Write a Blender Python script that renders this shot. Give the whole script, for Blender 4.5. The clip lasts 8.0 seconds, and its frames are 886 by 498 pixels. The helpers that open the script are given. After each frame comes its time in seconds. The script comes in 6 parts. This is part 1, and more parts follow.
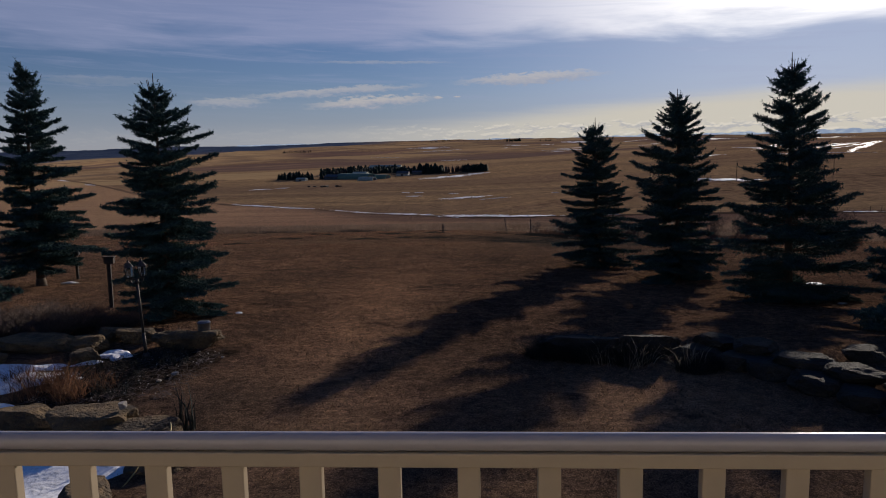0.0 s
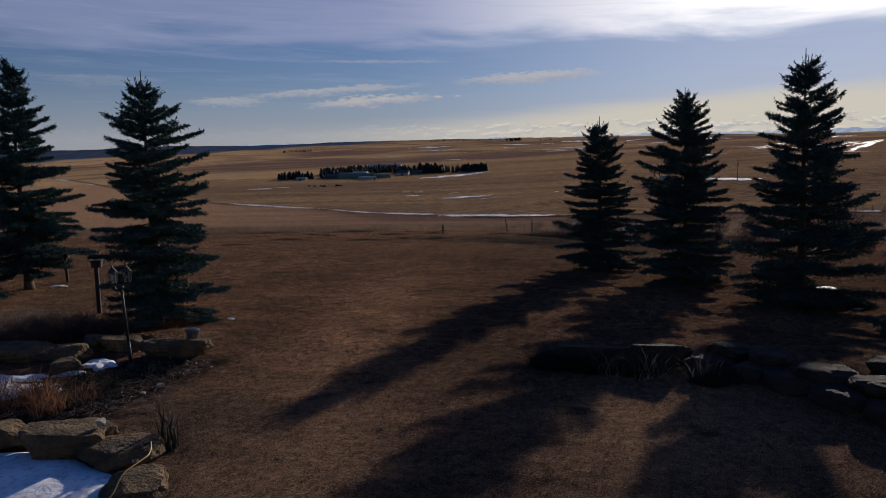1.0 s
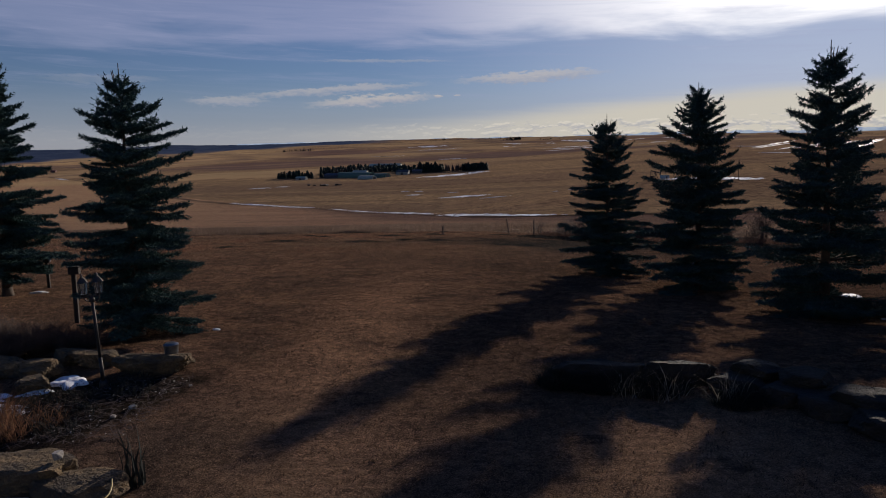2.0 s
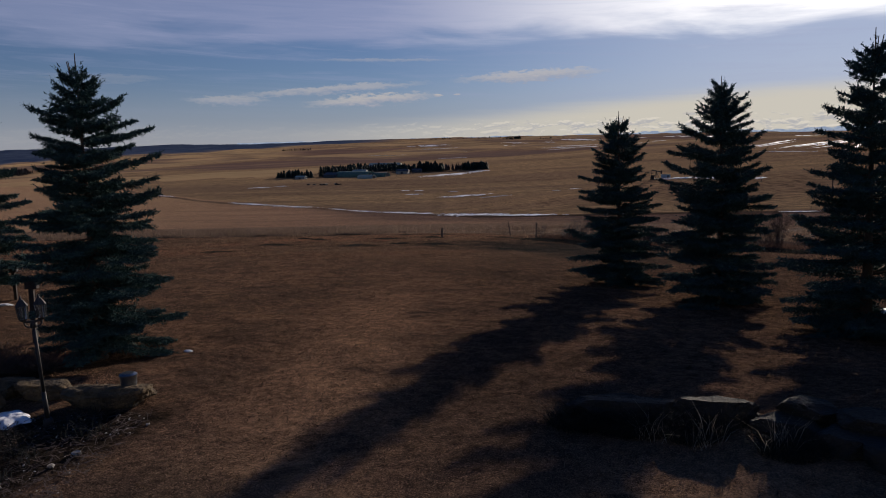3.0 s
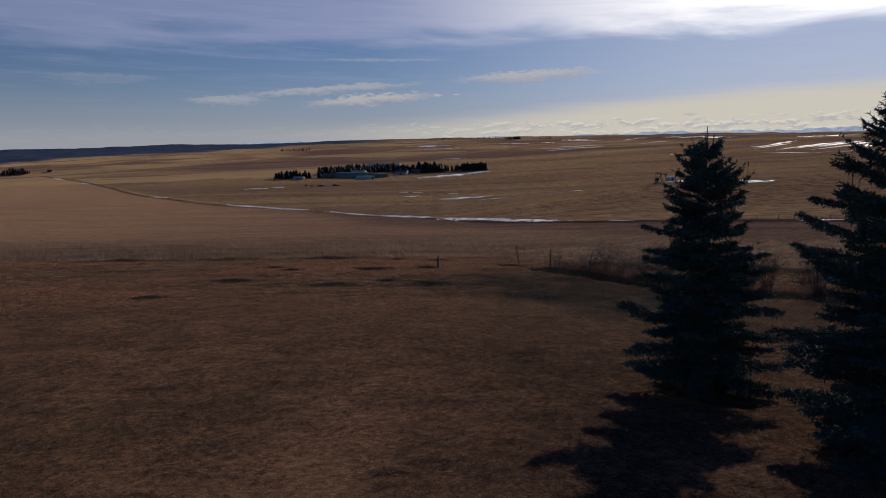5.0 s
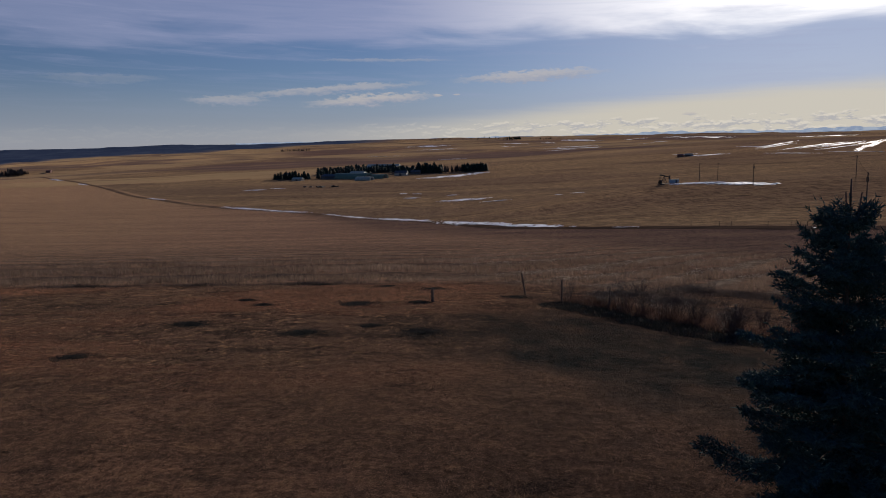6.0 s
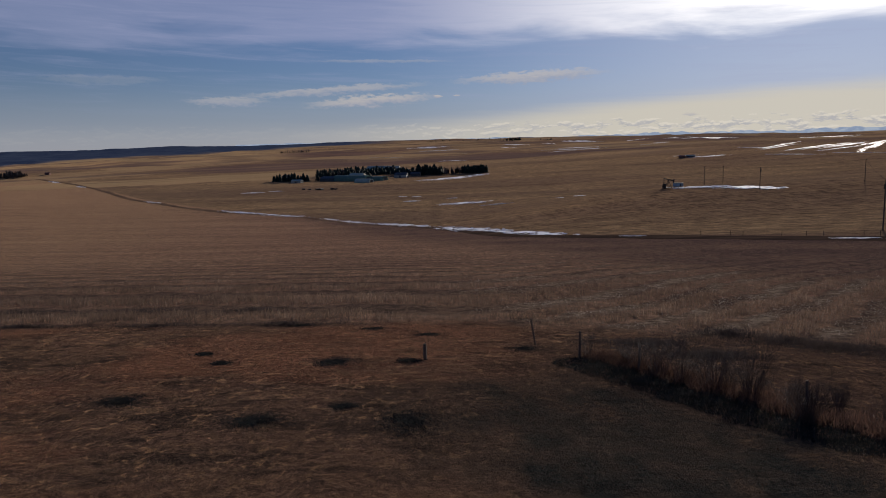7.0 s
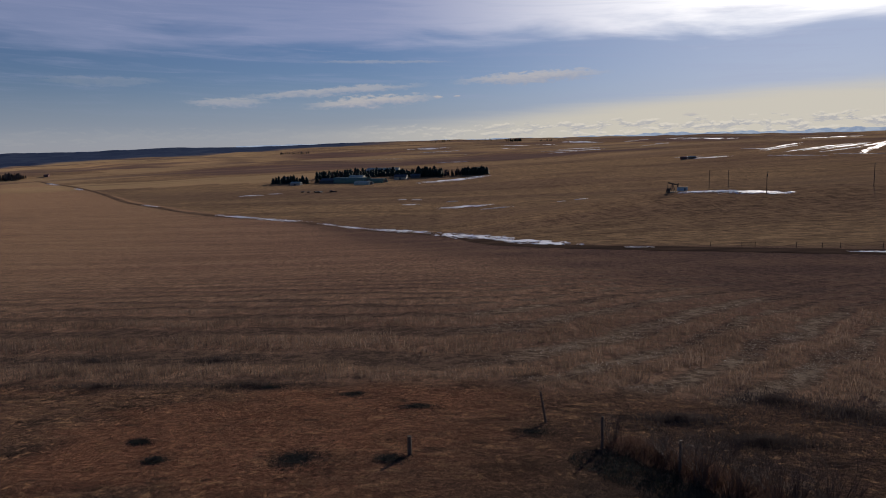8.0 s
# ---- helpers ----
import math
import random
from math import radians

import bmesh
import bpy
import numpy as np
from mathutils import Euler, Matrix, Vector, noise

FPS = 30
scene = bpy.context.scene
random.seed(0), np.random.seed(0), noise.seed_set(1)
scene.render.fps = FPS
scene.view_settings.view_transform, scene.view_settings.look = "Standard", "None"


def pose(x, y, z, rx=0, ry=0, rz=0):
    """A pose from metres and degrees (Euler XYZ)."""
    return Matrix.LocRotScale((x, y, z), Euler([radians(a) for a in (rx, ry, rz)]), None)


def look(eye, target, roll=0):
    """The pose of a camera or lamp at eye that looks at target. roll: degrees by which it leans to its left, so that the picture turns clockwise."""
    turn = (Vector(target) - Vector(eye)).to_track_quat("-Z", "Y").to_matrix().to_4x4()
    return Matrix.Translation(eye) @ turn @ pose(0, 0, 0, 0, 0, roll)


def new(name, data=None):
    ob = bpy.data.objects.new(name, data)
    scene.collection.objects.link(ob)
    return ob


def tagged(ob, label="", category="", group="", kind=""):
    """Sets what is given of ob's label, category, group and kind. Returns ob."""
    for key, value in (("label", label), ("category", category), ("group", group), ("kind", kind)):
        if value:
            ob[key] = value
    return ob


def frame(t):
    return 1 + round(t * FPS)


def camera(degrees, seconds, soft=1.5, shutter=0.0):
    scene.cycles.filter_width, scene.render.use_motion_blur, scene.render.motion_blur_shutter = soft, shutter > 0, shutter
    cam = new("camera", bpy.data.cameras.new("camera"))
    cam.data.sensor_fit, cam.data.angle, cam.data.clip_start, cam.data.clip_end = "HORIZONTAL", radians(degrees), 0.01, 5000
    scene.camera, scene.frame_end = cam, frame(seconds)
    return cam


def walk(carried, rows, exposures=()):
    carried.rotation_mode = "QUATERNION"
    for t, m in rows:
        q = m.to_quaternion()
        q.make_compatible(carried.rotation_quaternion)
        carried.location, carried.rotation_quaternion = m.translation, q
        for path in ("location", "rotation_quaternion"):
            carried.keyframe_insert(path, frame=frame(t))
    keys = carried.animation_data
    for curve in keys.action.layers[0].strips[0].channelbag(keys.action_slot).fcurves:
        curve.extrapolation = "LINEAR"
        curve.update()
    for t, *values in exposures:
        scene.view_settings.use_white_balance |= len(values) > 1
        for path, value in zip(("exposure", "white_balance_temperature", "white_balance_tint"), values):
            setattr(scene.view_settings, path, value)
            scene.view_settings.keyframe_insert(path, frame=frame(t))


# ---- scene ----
cam = camera(64.0, 8.0, 0.95)
PATH = [
    (0, 0.000, 0.000, 4.300, 82.40, 1.10, 0.00),
    (0.5, 0.001, 0.343, 4.298, 82.38, 1.09, 0.00),
    (1, 0.011, 0.835, 4.309, 82.35, 1.11, 0.01),
    (1.5, 0.010, 1.473, 4.309, 82.33, 1.10, 0.01),
    (3, 0.073, 4.310, 4.367, 82.22, 1.15, 0.00),
    (3.5, 0.101, 5.946, 4.420, 82.24, 1.08, -0.00),
    (4, 0.118, 8.149, 4.567, 82.25, 1.03, -0.03),
    (4.5, 0.177, 10.745, 4.853, 82.24, 1.04, -0.04),
    (6, 0.611, 20.097, 6.188, 82.23, 1.10, -0.04),
    (6.5, 0.771, 23.592, 6.782, 82.28, 1.12, -0.02),
    (7, 0.931, 27.215, 7.429, 82.30, 1.20, -0.02),
    (7.5, 1.118, 30.831, 8.163, 82.32, 1.28, -0.01),
    (8, 1.416, 34.309, 9.063, 82.35, 1.30, 0.01),
]
walk(cam, [(t, pose(x, y, z, rx, ry, rz)) for t, x, y, z, rx, ry, rz in PATH])

# ---- world, sun ----
SUN_AZ, SUN_EL = 30.0, 17.2            # degrees right of +y, and above the ground


def nodes_of(owner):
    owner.use_nodes = True
    nt = owner.node_tree
    nt.nodes.clear()
    return nt


class Nodes:
    """Short-hand for node trees."""

    def __init__(self, nt):
        self.nt = nt

    def add(self, kind, **props):
        n = self.nt.nodes.new(kind)
        for key, value in props.items():
            setattr(n, key, value)
        return n

    def put(self, socket, value):
        if isinstance(value, (int, float)):
            socket.default_value = value
        elif isinstance(value, tuple):
            socket.default_value = (*value, 1.0) if len(value) == 3 and socket.type == "RGBA" else value
        else:
            self.nt.links.new(value, socket)

    def place(self):
        return self.add("ShaderNodeNewGeometry").outputs["Position"]

    def local(self):
        return self.add("ShaderNodeTexCoord").outputs["Object"]

    def attr(self, name):
        return self.add("ShaderNodeAttribute", attribute_name=name).outputs["Fac"]

    def noise(self, vec, scale, detail=4.0, rough=0.55, stretch=None, distortion=0.0):
        if stretch:
            mp = self.add("ShaderNodeMapping")
            mp.inputs["Scale"].default_value = stretch
            self.nt.links.new(vec, mp.inputs["Vector"])
            vec = mp.outputs[0]
        n = self.add("ShaderNodeTexNoise")
        self.nt.links.new(vec, n.inputs["Vector"])
        for k, v in (("Scale", scale), ("Detail", detail), ("Roughness", rough), ("Distortion", distortion)):
            n.inputs[k].default_value = v
        return n.outputs["Fac"]

    def mix(self, fac, a, b, blend="MIX"):
        n = self.add("ShaderNodeMix", data_type="RGBA", blend_type=blend)
        self.put(n.inputs[0], fac)
        self.put(n.inputs[6], a)
        self.put(n.inputs[7], b)
        return n.outputs[2]

    def math(self, op, a, b=0.0, c=0.0, clamp=False):
        n = self.add("ShaderNodeMath", operation=op, use_clamp=clamp)
        for i, v in enumerate((a, b, c)):
            self.put(n.inputs[i], v)
        return n.outputs[0]

    def step(self, value, lo, hi):
        """0 below lo, 1 above hi."""
        n = self.add("ShaderNodeMapRange", interpolation_type="SMOOTHSTEP")
        self.put(n.inputs[0], value)
        n.inputs[1].default_value, n.inputs[2].default_value = lo, hi
        return n.outputs[0]

    def xyz(self, vec):
        n = self.add("ShaderNodeSeparateXYZ")
        self.nt.links.new(vec, n.inputs[0])
        return n.outputs

    def join(self, x, y, z):
        n = self.add("ShaderNodeCombineXYZ")
        for i, v in enumerate((x, y, z)):
            self.put(n.inputs[i], v)
        return n.outputs[0]


def build_world():
    """A low winter sun's sky with thin cirrus, a few flat clouds and a pale band over the far mountains."""
    w = bpy.data.worlds.new("sky")
    scene.world = w
    n = Nodes(nodes_of(w))
    out, bg = n.add("ShaderNodeOutputWorld"), n.add("ShaderNodeBackground")
    sky = n.add("ShaderNodeTexSky", sky_type="NISHITA", sun_disc=False)
    sky.sun_elevation, sky.sun_rotation = radians(SUN_EL), radians(SUN_AZ)
    sky.air_density, sky.dust_density, sky.ozone_density = 1.0, 0.15, 4.0
    way = n.add("ShaderNodeTexCoord").outputs["Generated"]
    x, y, z = n.xyz(way)[:3]
    deg = 180 / math.pi
    az = n.math("MULTIPLY", n.math("ARCTAN2", x, y), deg)
    el = n.math("MULTIPLY", n.math("ARCSINE", z), deg)
    lean = n.math("ADD", el, n.math("MULTIPLY", az, 0.035))
    wisp = n.noise(n.join(n.math("MULTIPLY", az, 0.045), n.math("MULTIPLY", lean, 0.30), 0.0), 1.5, 5, 0.55, distortion=0.4)
    thin = n.noise(n.join(n.math("MULTIPLY", az, 0.05), n.math("MULTIPLY", lean, 0.75), 5.0), 2.2, 7, 0.62, distortion=0.8)
    fine = n.noise(n.join(n.math("MULTIPLY", az, 0.35), n.math("MULTIPLY", el, 1.3), 3.0), 1.5, 6, 0.62)
    col = n.mix(1.0, sky.outputs[0], SKY_TINT, "MULTIPLY")

    # the deeper blue overhead
    col = n.mix(n.step(el, 16.0, 45.0), col, n.mix(1.0, col, ZENITH, "MULTIPLY"))

    # haze towards the horizon
    haze = n.math("MULTIPLY", n.math("SUBTRACT", 1.0, n.step(el, 0.5, 6.5)), 0.62)
    col = n.mix(haze, col, HAZE)

    # thin lilac haze on the sun's side
    glow = n.math("MULTIPLY", n.math("MULTIPLY", n.step(az, -8.0, 26.0), n.math("SUBTRACT", 1.0, n.step(az, 48.0, 80.0))), n.math("SUBTRACT", 1.0, n.step(el, 14.0, 26.0)))
    col = n.mix(n.math("MULTIPLY", glow, 0.5), col, LILAC)

    # veil of cirrus before the sun, thinning overhead and to the sides
    side = n.math("MULTIPLY", n.step(az, -26.0, 30.0), n.math("SUBTRACT", 1.0, n.step(az, 48.0, 80.0)))
    near = n.math("MULTIPLY", n.step(az, -60.0, -32.0), n.math("SUBTRACT", 1.0, n.step(el, 13.0, 24.0)))
    low = n.math("ADD", 8.3, n.math("MULTIPLY", side, 0.3))
    up = n.math("SUBTRACT", n.math("ADD", el, n.math("MULTIPLY", n.math("SUBTRACT", wisp, 0.5), n.math("SUBTRACT", 8.0, n.math("MULTIPLY", side, 3.5)))), low)
    veil = n.math("MULTIPLY", n.step(up, -0.9, 1.7), n.math("ADD", 0.46, n.math("MULTIPLY", side, 0.55)))
    veil = n.math("MULTIPLY", n.math("MULTIPLY", veil, near), n.step(thin, -0.6, 0.66))
    col = n.mix(veil, col, n.mix(n.step(az, -8.0, 27.0), VEIL_FAR, VEIL_NEAR))
    # faint streaks on the open side
    streak = n.math("MULTIPLY", n.step(thin, 0.46, 0.82), n.math("MULTIPLY", n.step(el, 2.0, 6.0), near))
    col = n.mix(n.math("MULTIPLY", streak, 0.3), col, VEIL_FAR)

    # pale warm band over the horizon, higher towards the sun
    top = n.math("ADD", 2.5, n.math("MULTIPLY", n.step(az, -12.0, 30.0), 2.1))
    edge = n.math("SUBTRACT", top, n.math("ADD", el, n.math("MULTIPLY", n.math("SUBTRACT", thin, 0.5), 0.7)))
    warm = n.math("MULTIPLY", n.step(az, -18.0, 16.0), n.math("SUBTRACT", 1.0, n.step(az, 48.0, 80.0)))
    band = n.math("MULTIPLY", n.step(edge, -0.35, 1.2), n.math("ADD", 0.10, n.math("MULTIPLY", warm, 0.75)))
    col = n.mix(band, col, BAND)

    puff = n.noise(n.join(az, n.math("MULTIPLY", el, 2.6), 7.0), 1.6, 5, 0.6)
    # single flat clouds: azimuth, elevation, half length, half height, tilt, strength
    for ca, ce, la, le, tilt, power in CLOUDS:
        da = n.math("SUBTRACT", az, ca)
        de = n.math("SUBTRACT", n.math("SUBTRACT", el, ce), n.math("MULTIPLY", da, tilt))
        ragged = n.math("ADD", n.math("MULTIPLY", n.math("SUBTRACT", fine, 0.5), 1.9), n.math("MULTIPLY", n.math("SUBTRACT", puff, 0.5), 1.8))
        ua, ue = n.math("DIVIDE", da, la), n.math("ADD", n.math("DIVIDE", de, le), ragged)
        r = n.math("ADD", n.math("MULTIPLY", ua, ua), n.math("MULTIPLY", ue, ue))
        mask = n.math("MULTIPLY", n.math("SUBTRACT", 1.0, n.step(r, 0.05, 1.0)), power)
        lit = n.mix(n.step(ue, -0.9, 0.7), CLOUD_LOW, CLOUD_TOP)
        col = n.mix(mask, col, lit)

    # a row of small heaps over the mountains, lit along their tops
    def heap_noise(rise):
        return n.noise(n.join(n.math("MULTIPLY", az, 0.62), n.math("MULTIPLY", n.math("ADD", el, rise), 2.1), 9.0), 1.0, 8, 0.66, distortion=0.2)

    heap, above = heap_noise(0.0), heap_noise(0.16)
    row = n.math("SUBTRACT", 1.0, n.math("ABSOLUTE", n.math("DIVIDE", n.math("SUBTRACT", el, 1.75), 0.80)))
    heaps = n.math("MULTIPLY", n.step(n.math("ADD", heap, n.math("MULTIPLY", row, 0.14)), 0.57, 0.64), n.step(row, 0.0, 0.3))
    heaps = n.math("MULTIPLY", heaps, n.math("ADD", 0.04, n.math("MULTIPLY", n.step(az, -10.0, 14.0), 0.82)))
    shade = n.mix(n.step(n.math("SUBTRACT", heap, above), -0.03, 0.10), HEAP_LOW, HEAP_TOP)
    col = n.mix(heaps, col, shade)

    n.put(bg.inputs["Color"], col)
    bg.inputs["Strength"].default_value = SKY_STRENGTH
    n.nt.links.new(bg.outputs[0], out.inputs["Surface"])


SKY_STRENGTH = 0.05
ZENITH = (0.46, 1.30, 1.85)
SKY_TINT = (0.79, 0.79, 1.03)
HAZE = (5.9, 6.4, 8.2)
VEIL_FAR, VEIL_NEAR = (6.8, 7.2, 10.6), (25.0, 24.4, 24.4)
LILAC = (9.4, 10.4, 13.2)
BAND = (12.4, 11.4, 9.4)
HEAP_TOP, HEAP_LOW = (13.6, 12.6, 11.0), (8.4, 8.3, 8.7)
CLOUD_TOP, CLOUD_LOW = (10.4, 9.6, 9.2), (6.6, 6.9, 8.4)
CLOUDS = [
    (7.0, 5.75, 6.8, 0.50, 0.03, 0.7), (-5.6, 4.2, 5.8, 0.52, 0.045, 0.8), (-8.6, 5.0, 8.4, 0.38, 0.06, 0.55),
    (-16.5, 4.2, 3.6, 0.40, 0.0, 0.45), (-4.5, 7.2, 6.2, 0.16, -0.015, 0.28), (-0.3, 4.45, 0.5, 0.12, 0.0, 0.9),
    (1.2, 4.5, 0.35, 0.08, 0.0, 0.8), (-25.0, 5.7, 5.0, 0.40, 0.0, 0.14), (19.0, 2.5, 0.7, 0.14, 0.0, 0.6),
]
build_world()
sun = new("sun", bpy.data.lights.new("sun", "SUN"))
sun.data.energy, sun.data.angle, sun.data.color = 5.0, radians(0.9), (1.0, 0.88, 0.76)
sun.matrix_world = look((0, 0, 60), (-math.sin(radians(SUN_AZ)) * 60, -math.cos(radians(SUN_AZ)) * 60, 60 - 60 * math.tan(radians(SUN_EL))))

# ---- materials ----
class Material(Nodes):
    def __init__(self, name):
        self.mat = bpy.data.materials.new(name)
        self.nt = nodes_of(self.mat)
        self.out = self.add("ShaderNodeOutputMaterial")
        self.bsdf = self.add("ShaderNodeBsdfPrincipled")
        self.nt.links.new(self.bsdf.outputs[0], self.out.inputs["Surface"])

    def bump(self, height, strength, distance):
        n = self.add("ShaderNodeBump")
        self.put(n.inputs["Height"], height)
        n.inputs["Strength"].default_value, n.inputs["Distance"].default_value = strength, distance
        self.nt.links.new(n.outputs[0], self.bsdf.inputs["Normal"])

    def finish(self, color, rough=0.9, metal=0.0, spec=0.3):
        self.put(self.bsdf.inputs["Base Color"], color)
        self.put(self.bsdf.inputs["Roughness"], rough)
        self.put(self.bsdf.inputs["Metallic"], metal)
        self.put(self.bsdf.inputs["Specular IOR Level"], spec)
        return self.mat


def mottled(name, a, b, scale, rough=0.9, bump=0.3, depth=0.01, fine=8.0, metal=0.0, spec=0.3, stretch=None):
    """Two tones of one surface, mixed at two scales, with relief."""
    n = Material(name)
    p = n.place()
    big, small = n.noise(p, scale, stretch=stretch), n.noise(p, scale * fine, 5.0, stretch=stretch)
    col = n.mix(n.step(big, 0.3, 0.7), a, b)
    col = n.mix(n.step(small, 0.48, 0.72), col, tuple(0.55 * v for v in a))
    if bump:
        n.bump(n.math("ADD", small, big), bump, depth)
    return n.finish(col, rough, metal, spec)


def painted(name, tone, rough, spec):
    """Smooth factory paint with faint dust."""
    n = Material(name)
    dust = n.noise(n.place(), 14.0, 6, 0.7)
    col = n.mix(n.step(dust, 0.35, 0.75), tone, tuple(0.93 * v for v in tone))
    return n.finish(col, n.math("ADD", rough, n.math("MULTIPLY", dust, 0.05)), 0.0, spec)


def blades(name, tones, rough=0.8, scale=0.3, glow=0.0):
    """Grass or needles: each blade its own tone, and patches over them all. glow: how much light shines through."""
    n = Material(name)
    rnd = n.add("ShaderNodeNewGeometry").outputs["Random Per Island"]
    patch = n.noise(n.place(), scale, 4, 0.6)
    col = n.mix(n.step(rnd, 0.0, 0.6), tones[0], tones[1])
    col = n.mix(n.step(rnd, 0.75, 1.0), col, tones[2])
    col = n.mix(n.step(patch, 0.35, 0.7), col, n.mix(1.0, col, (0.62, 0.60, 0.58), "MULTIPLY"))
    mat = n.finish(col, rough, 0.0, 0.15)
    if glow:
        thin = n.add("ShaderNodeBsdfTranslucent")
        n.put(thin.inputs["Color"], col)
        both = n.add("ShaderNodeMixShader")
        both.inputs[0].default_value = glow
        n.nt.links.new(n.bsdf.outputs[0], both.inputs[1])
        n.nt.links.new(thin.outputs[0], both.inputs[2])
        n.nt.links.new(both.outputs[0], n.out.inputs["Surface"])
    return mat


def ground_material():
    n = Material("dry_grassland")
    p = n.place()
    big, mid, fine = n.noise(p, 0.09, 6, 0.6), n.noise(p, 0.36, 7, 0.68, stretch=(0.8, 1.15, 1)), n.noise(p, 5.0, 8, 0.8)
    huge = n.noise(p, 0.035, 4, 0.6, stretch=(0.8, 1.3, 1))
    lawn = n.mix(n.step(big, 0.36, 0.64), (0.232, 0.140, 0.094), (0.145, 0.092, 0.066))
    lawn = n.mix(n.math("MULTIPLY", n.step(huge, 0.48, 0.62), 0.5), lawn, (0.090, 0.062, 0.046))
    lawn = n.mix(n.math("MULTIPLY", n.step(mid, 0.38, 0.68), 0.85), lawn, (0.086, 0.060, 0.044))
    clod = n.noise(p, 1.1, 7, 0.7, stretch=(0.8, 1.15, 1))
    lawn = n.mix(n.math("MULTIPLY", n.step(clod, 0.44, 0.62), 0.55), lawn, n.mix(n.step(big, 0.4, 0.6), (0.070, 0.049, 0.041), (0.055, 0.040, 0.034)))
    lawn = n.mix(n.math("MULTIPLY", n.math("SUBTRACT", 1.0, n.step(clod, 0.36, 0.44)), 0.5), lawn, (0.215, 0.136, 0.080))
    lawn = n.mix(n.step(fine, 0.30, 0.66), n.mix(0.75, lawn, (0.026, 0.018, 0.013)), lawn)
    coarse_ground = n.attr("coarse")
    # paler on the worn path and on a patch painted as sunlit
    lawn = n.mix(n.math("MULTIPLY", n.attr("worn_sunlit"), 0.9), lawn, n.mix(n.step(fine, 0.3, 0.66), (0.20, 0.122, 0.075), (0.36, 0.22, 0.138)))
    lawn = n.mix(n.math("MULTIPLY", coarse_ground, 0.3), lawn, (0.045, 0.036, 0.031))
    # the hedge's shade painted bluish dark, and some olive lawn
    shaggy = n.noise(p, 1.5, 6, 0.7, stretch=(0.7, 1.2, 1))
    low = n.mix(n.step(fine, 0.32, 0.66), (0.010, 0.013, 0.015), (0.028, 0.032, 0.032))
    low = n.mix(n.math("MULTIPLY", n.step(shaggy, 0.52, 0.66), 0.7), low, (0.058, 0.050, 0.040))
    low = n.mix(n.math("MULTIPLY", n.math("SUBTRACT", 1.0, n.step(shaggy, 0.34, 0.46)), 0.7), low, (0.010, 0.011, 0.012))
    lawn = n.mix(n.math("MULTIPLY", n.attr("shade_olive"), n.math("ADD", 0.70, n.math("MULTIPLY", n.step(n.noise(p, 0.25, 4, 0.6), 0.35, 0.6), 0.3))), lawn, low)
    tuft = n.noise(p, 2.6, 6, 0.72, stretch=(1.0, 0.7, 1))
    coarse = n.math("MULTIPLY", n.attr("coarse"), n.math("SUBTRACT", 1.0, n.attr("shade_olive"), clamp=True))
    lawn = n.mix(n.math("MULTIPLY", n.step(tuft, 0.52, 0.66), n.math("MULTIPLY", coarse, 0.6)), lawn, (0.045, 0.034, 0.030))
    hollow = n.noise(p, 0.55, 6, 0.68, stretch=(0.55, 1.0, 1))
    lawn = n.mix(n.math("MULTIPLY", n.step(hollow, 0.52, 0.60), n.math("MULTIPLY", coarse, 0.9)), lawn, (0.024, 0.020, 0.018))
    lawn = n.mix(n.math("MULTIPLY", n.math("SUBTRACT", 1.0, n.step(tuft, 0.36, 0.45)), n.math("MULTIPLY", coarse, 0.85)), lawn, (0.30, 0.195, 0.11))
    rust = n.noise(p, 0.085, 5, 0.6, stretch=(0.6, 1.3, 1))
    lawn = n.mix(n.math("MULTIPLY", n.math("MULTIPLY", n.step(rust, 0.42, 0.60), n.math("SUBTRACT", 1.0, n.step(n.xyz(p)[0], 0.0, 9.0))), n.math("MULTIPLY", coarse, 0.5)), lawn, n.mix(n.step(fine, 0.3, 0.66), (0.13, 0.060, 0.038), (0.25, 0.118, 0.070)))
    gold = n.noise(p, 1.0, 8, 0.76, stretch=(0.65, 1.2, 1))
    drift = n.noise(p, 0.12, 4, 0.6, stretch=(0.7, 1.0, 1))
    lawn = n.mix(n.math("MULTIPLY", n.math("MULTIPLY", n.step(gold, 0.53, 0.66), n.step(drift, 0.40, 0.60)), n.math("MULTIPLY", coarse, 0.6)), lawn, (0.38, 0.25, 0.145))
    pock = n.noise(p, 0.75, 5, 0.6, stretch=(0.7, 1.1, 1))
    lawn = n.mix(n.math("MULTIPLY", n.step(pock, 0.60, 0.70), n.math("MULTIPLY", n.math("SUBTRACT", 1.0, n.attr("shade_olive"), clamp=True), 0.75)), lawn, (0.030, 0.024, 0.022))
    grain = n.noise(p, 34.0, 3, 0.7)
    lawn = n.mix(n.math("MULTIPLY", n.step(grain, 0.47, 0.60), 0.6), lawn, n.mix(1.0, lawn, (0.30, 0.30, 0.32), "MULTIPLY"))
    lawn = n.mix(n.math("MULTIPLY", n.math("SUBTRACT", 1.0, n.step(grain, 0.36, 0.46)), 0.45), lawn, (0.30, 0.20, 0.14))
    streak = n.noise(p, 0.05, 6, 0.65, stretch=(0.22, 1.5, 1))
    rough = n.noise(p, 1.2, 7, 0.75)
    field = n.mix(n.step(streak, 0.36, 0.64), (0.265, 0.166, 0.112), (0.185, 0.110, 0.080))
    field = n.mix(n.step(rough, 0.34, 0.62), n.mix(0.65, field, (0.055, 0.039, 0.031)), field)
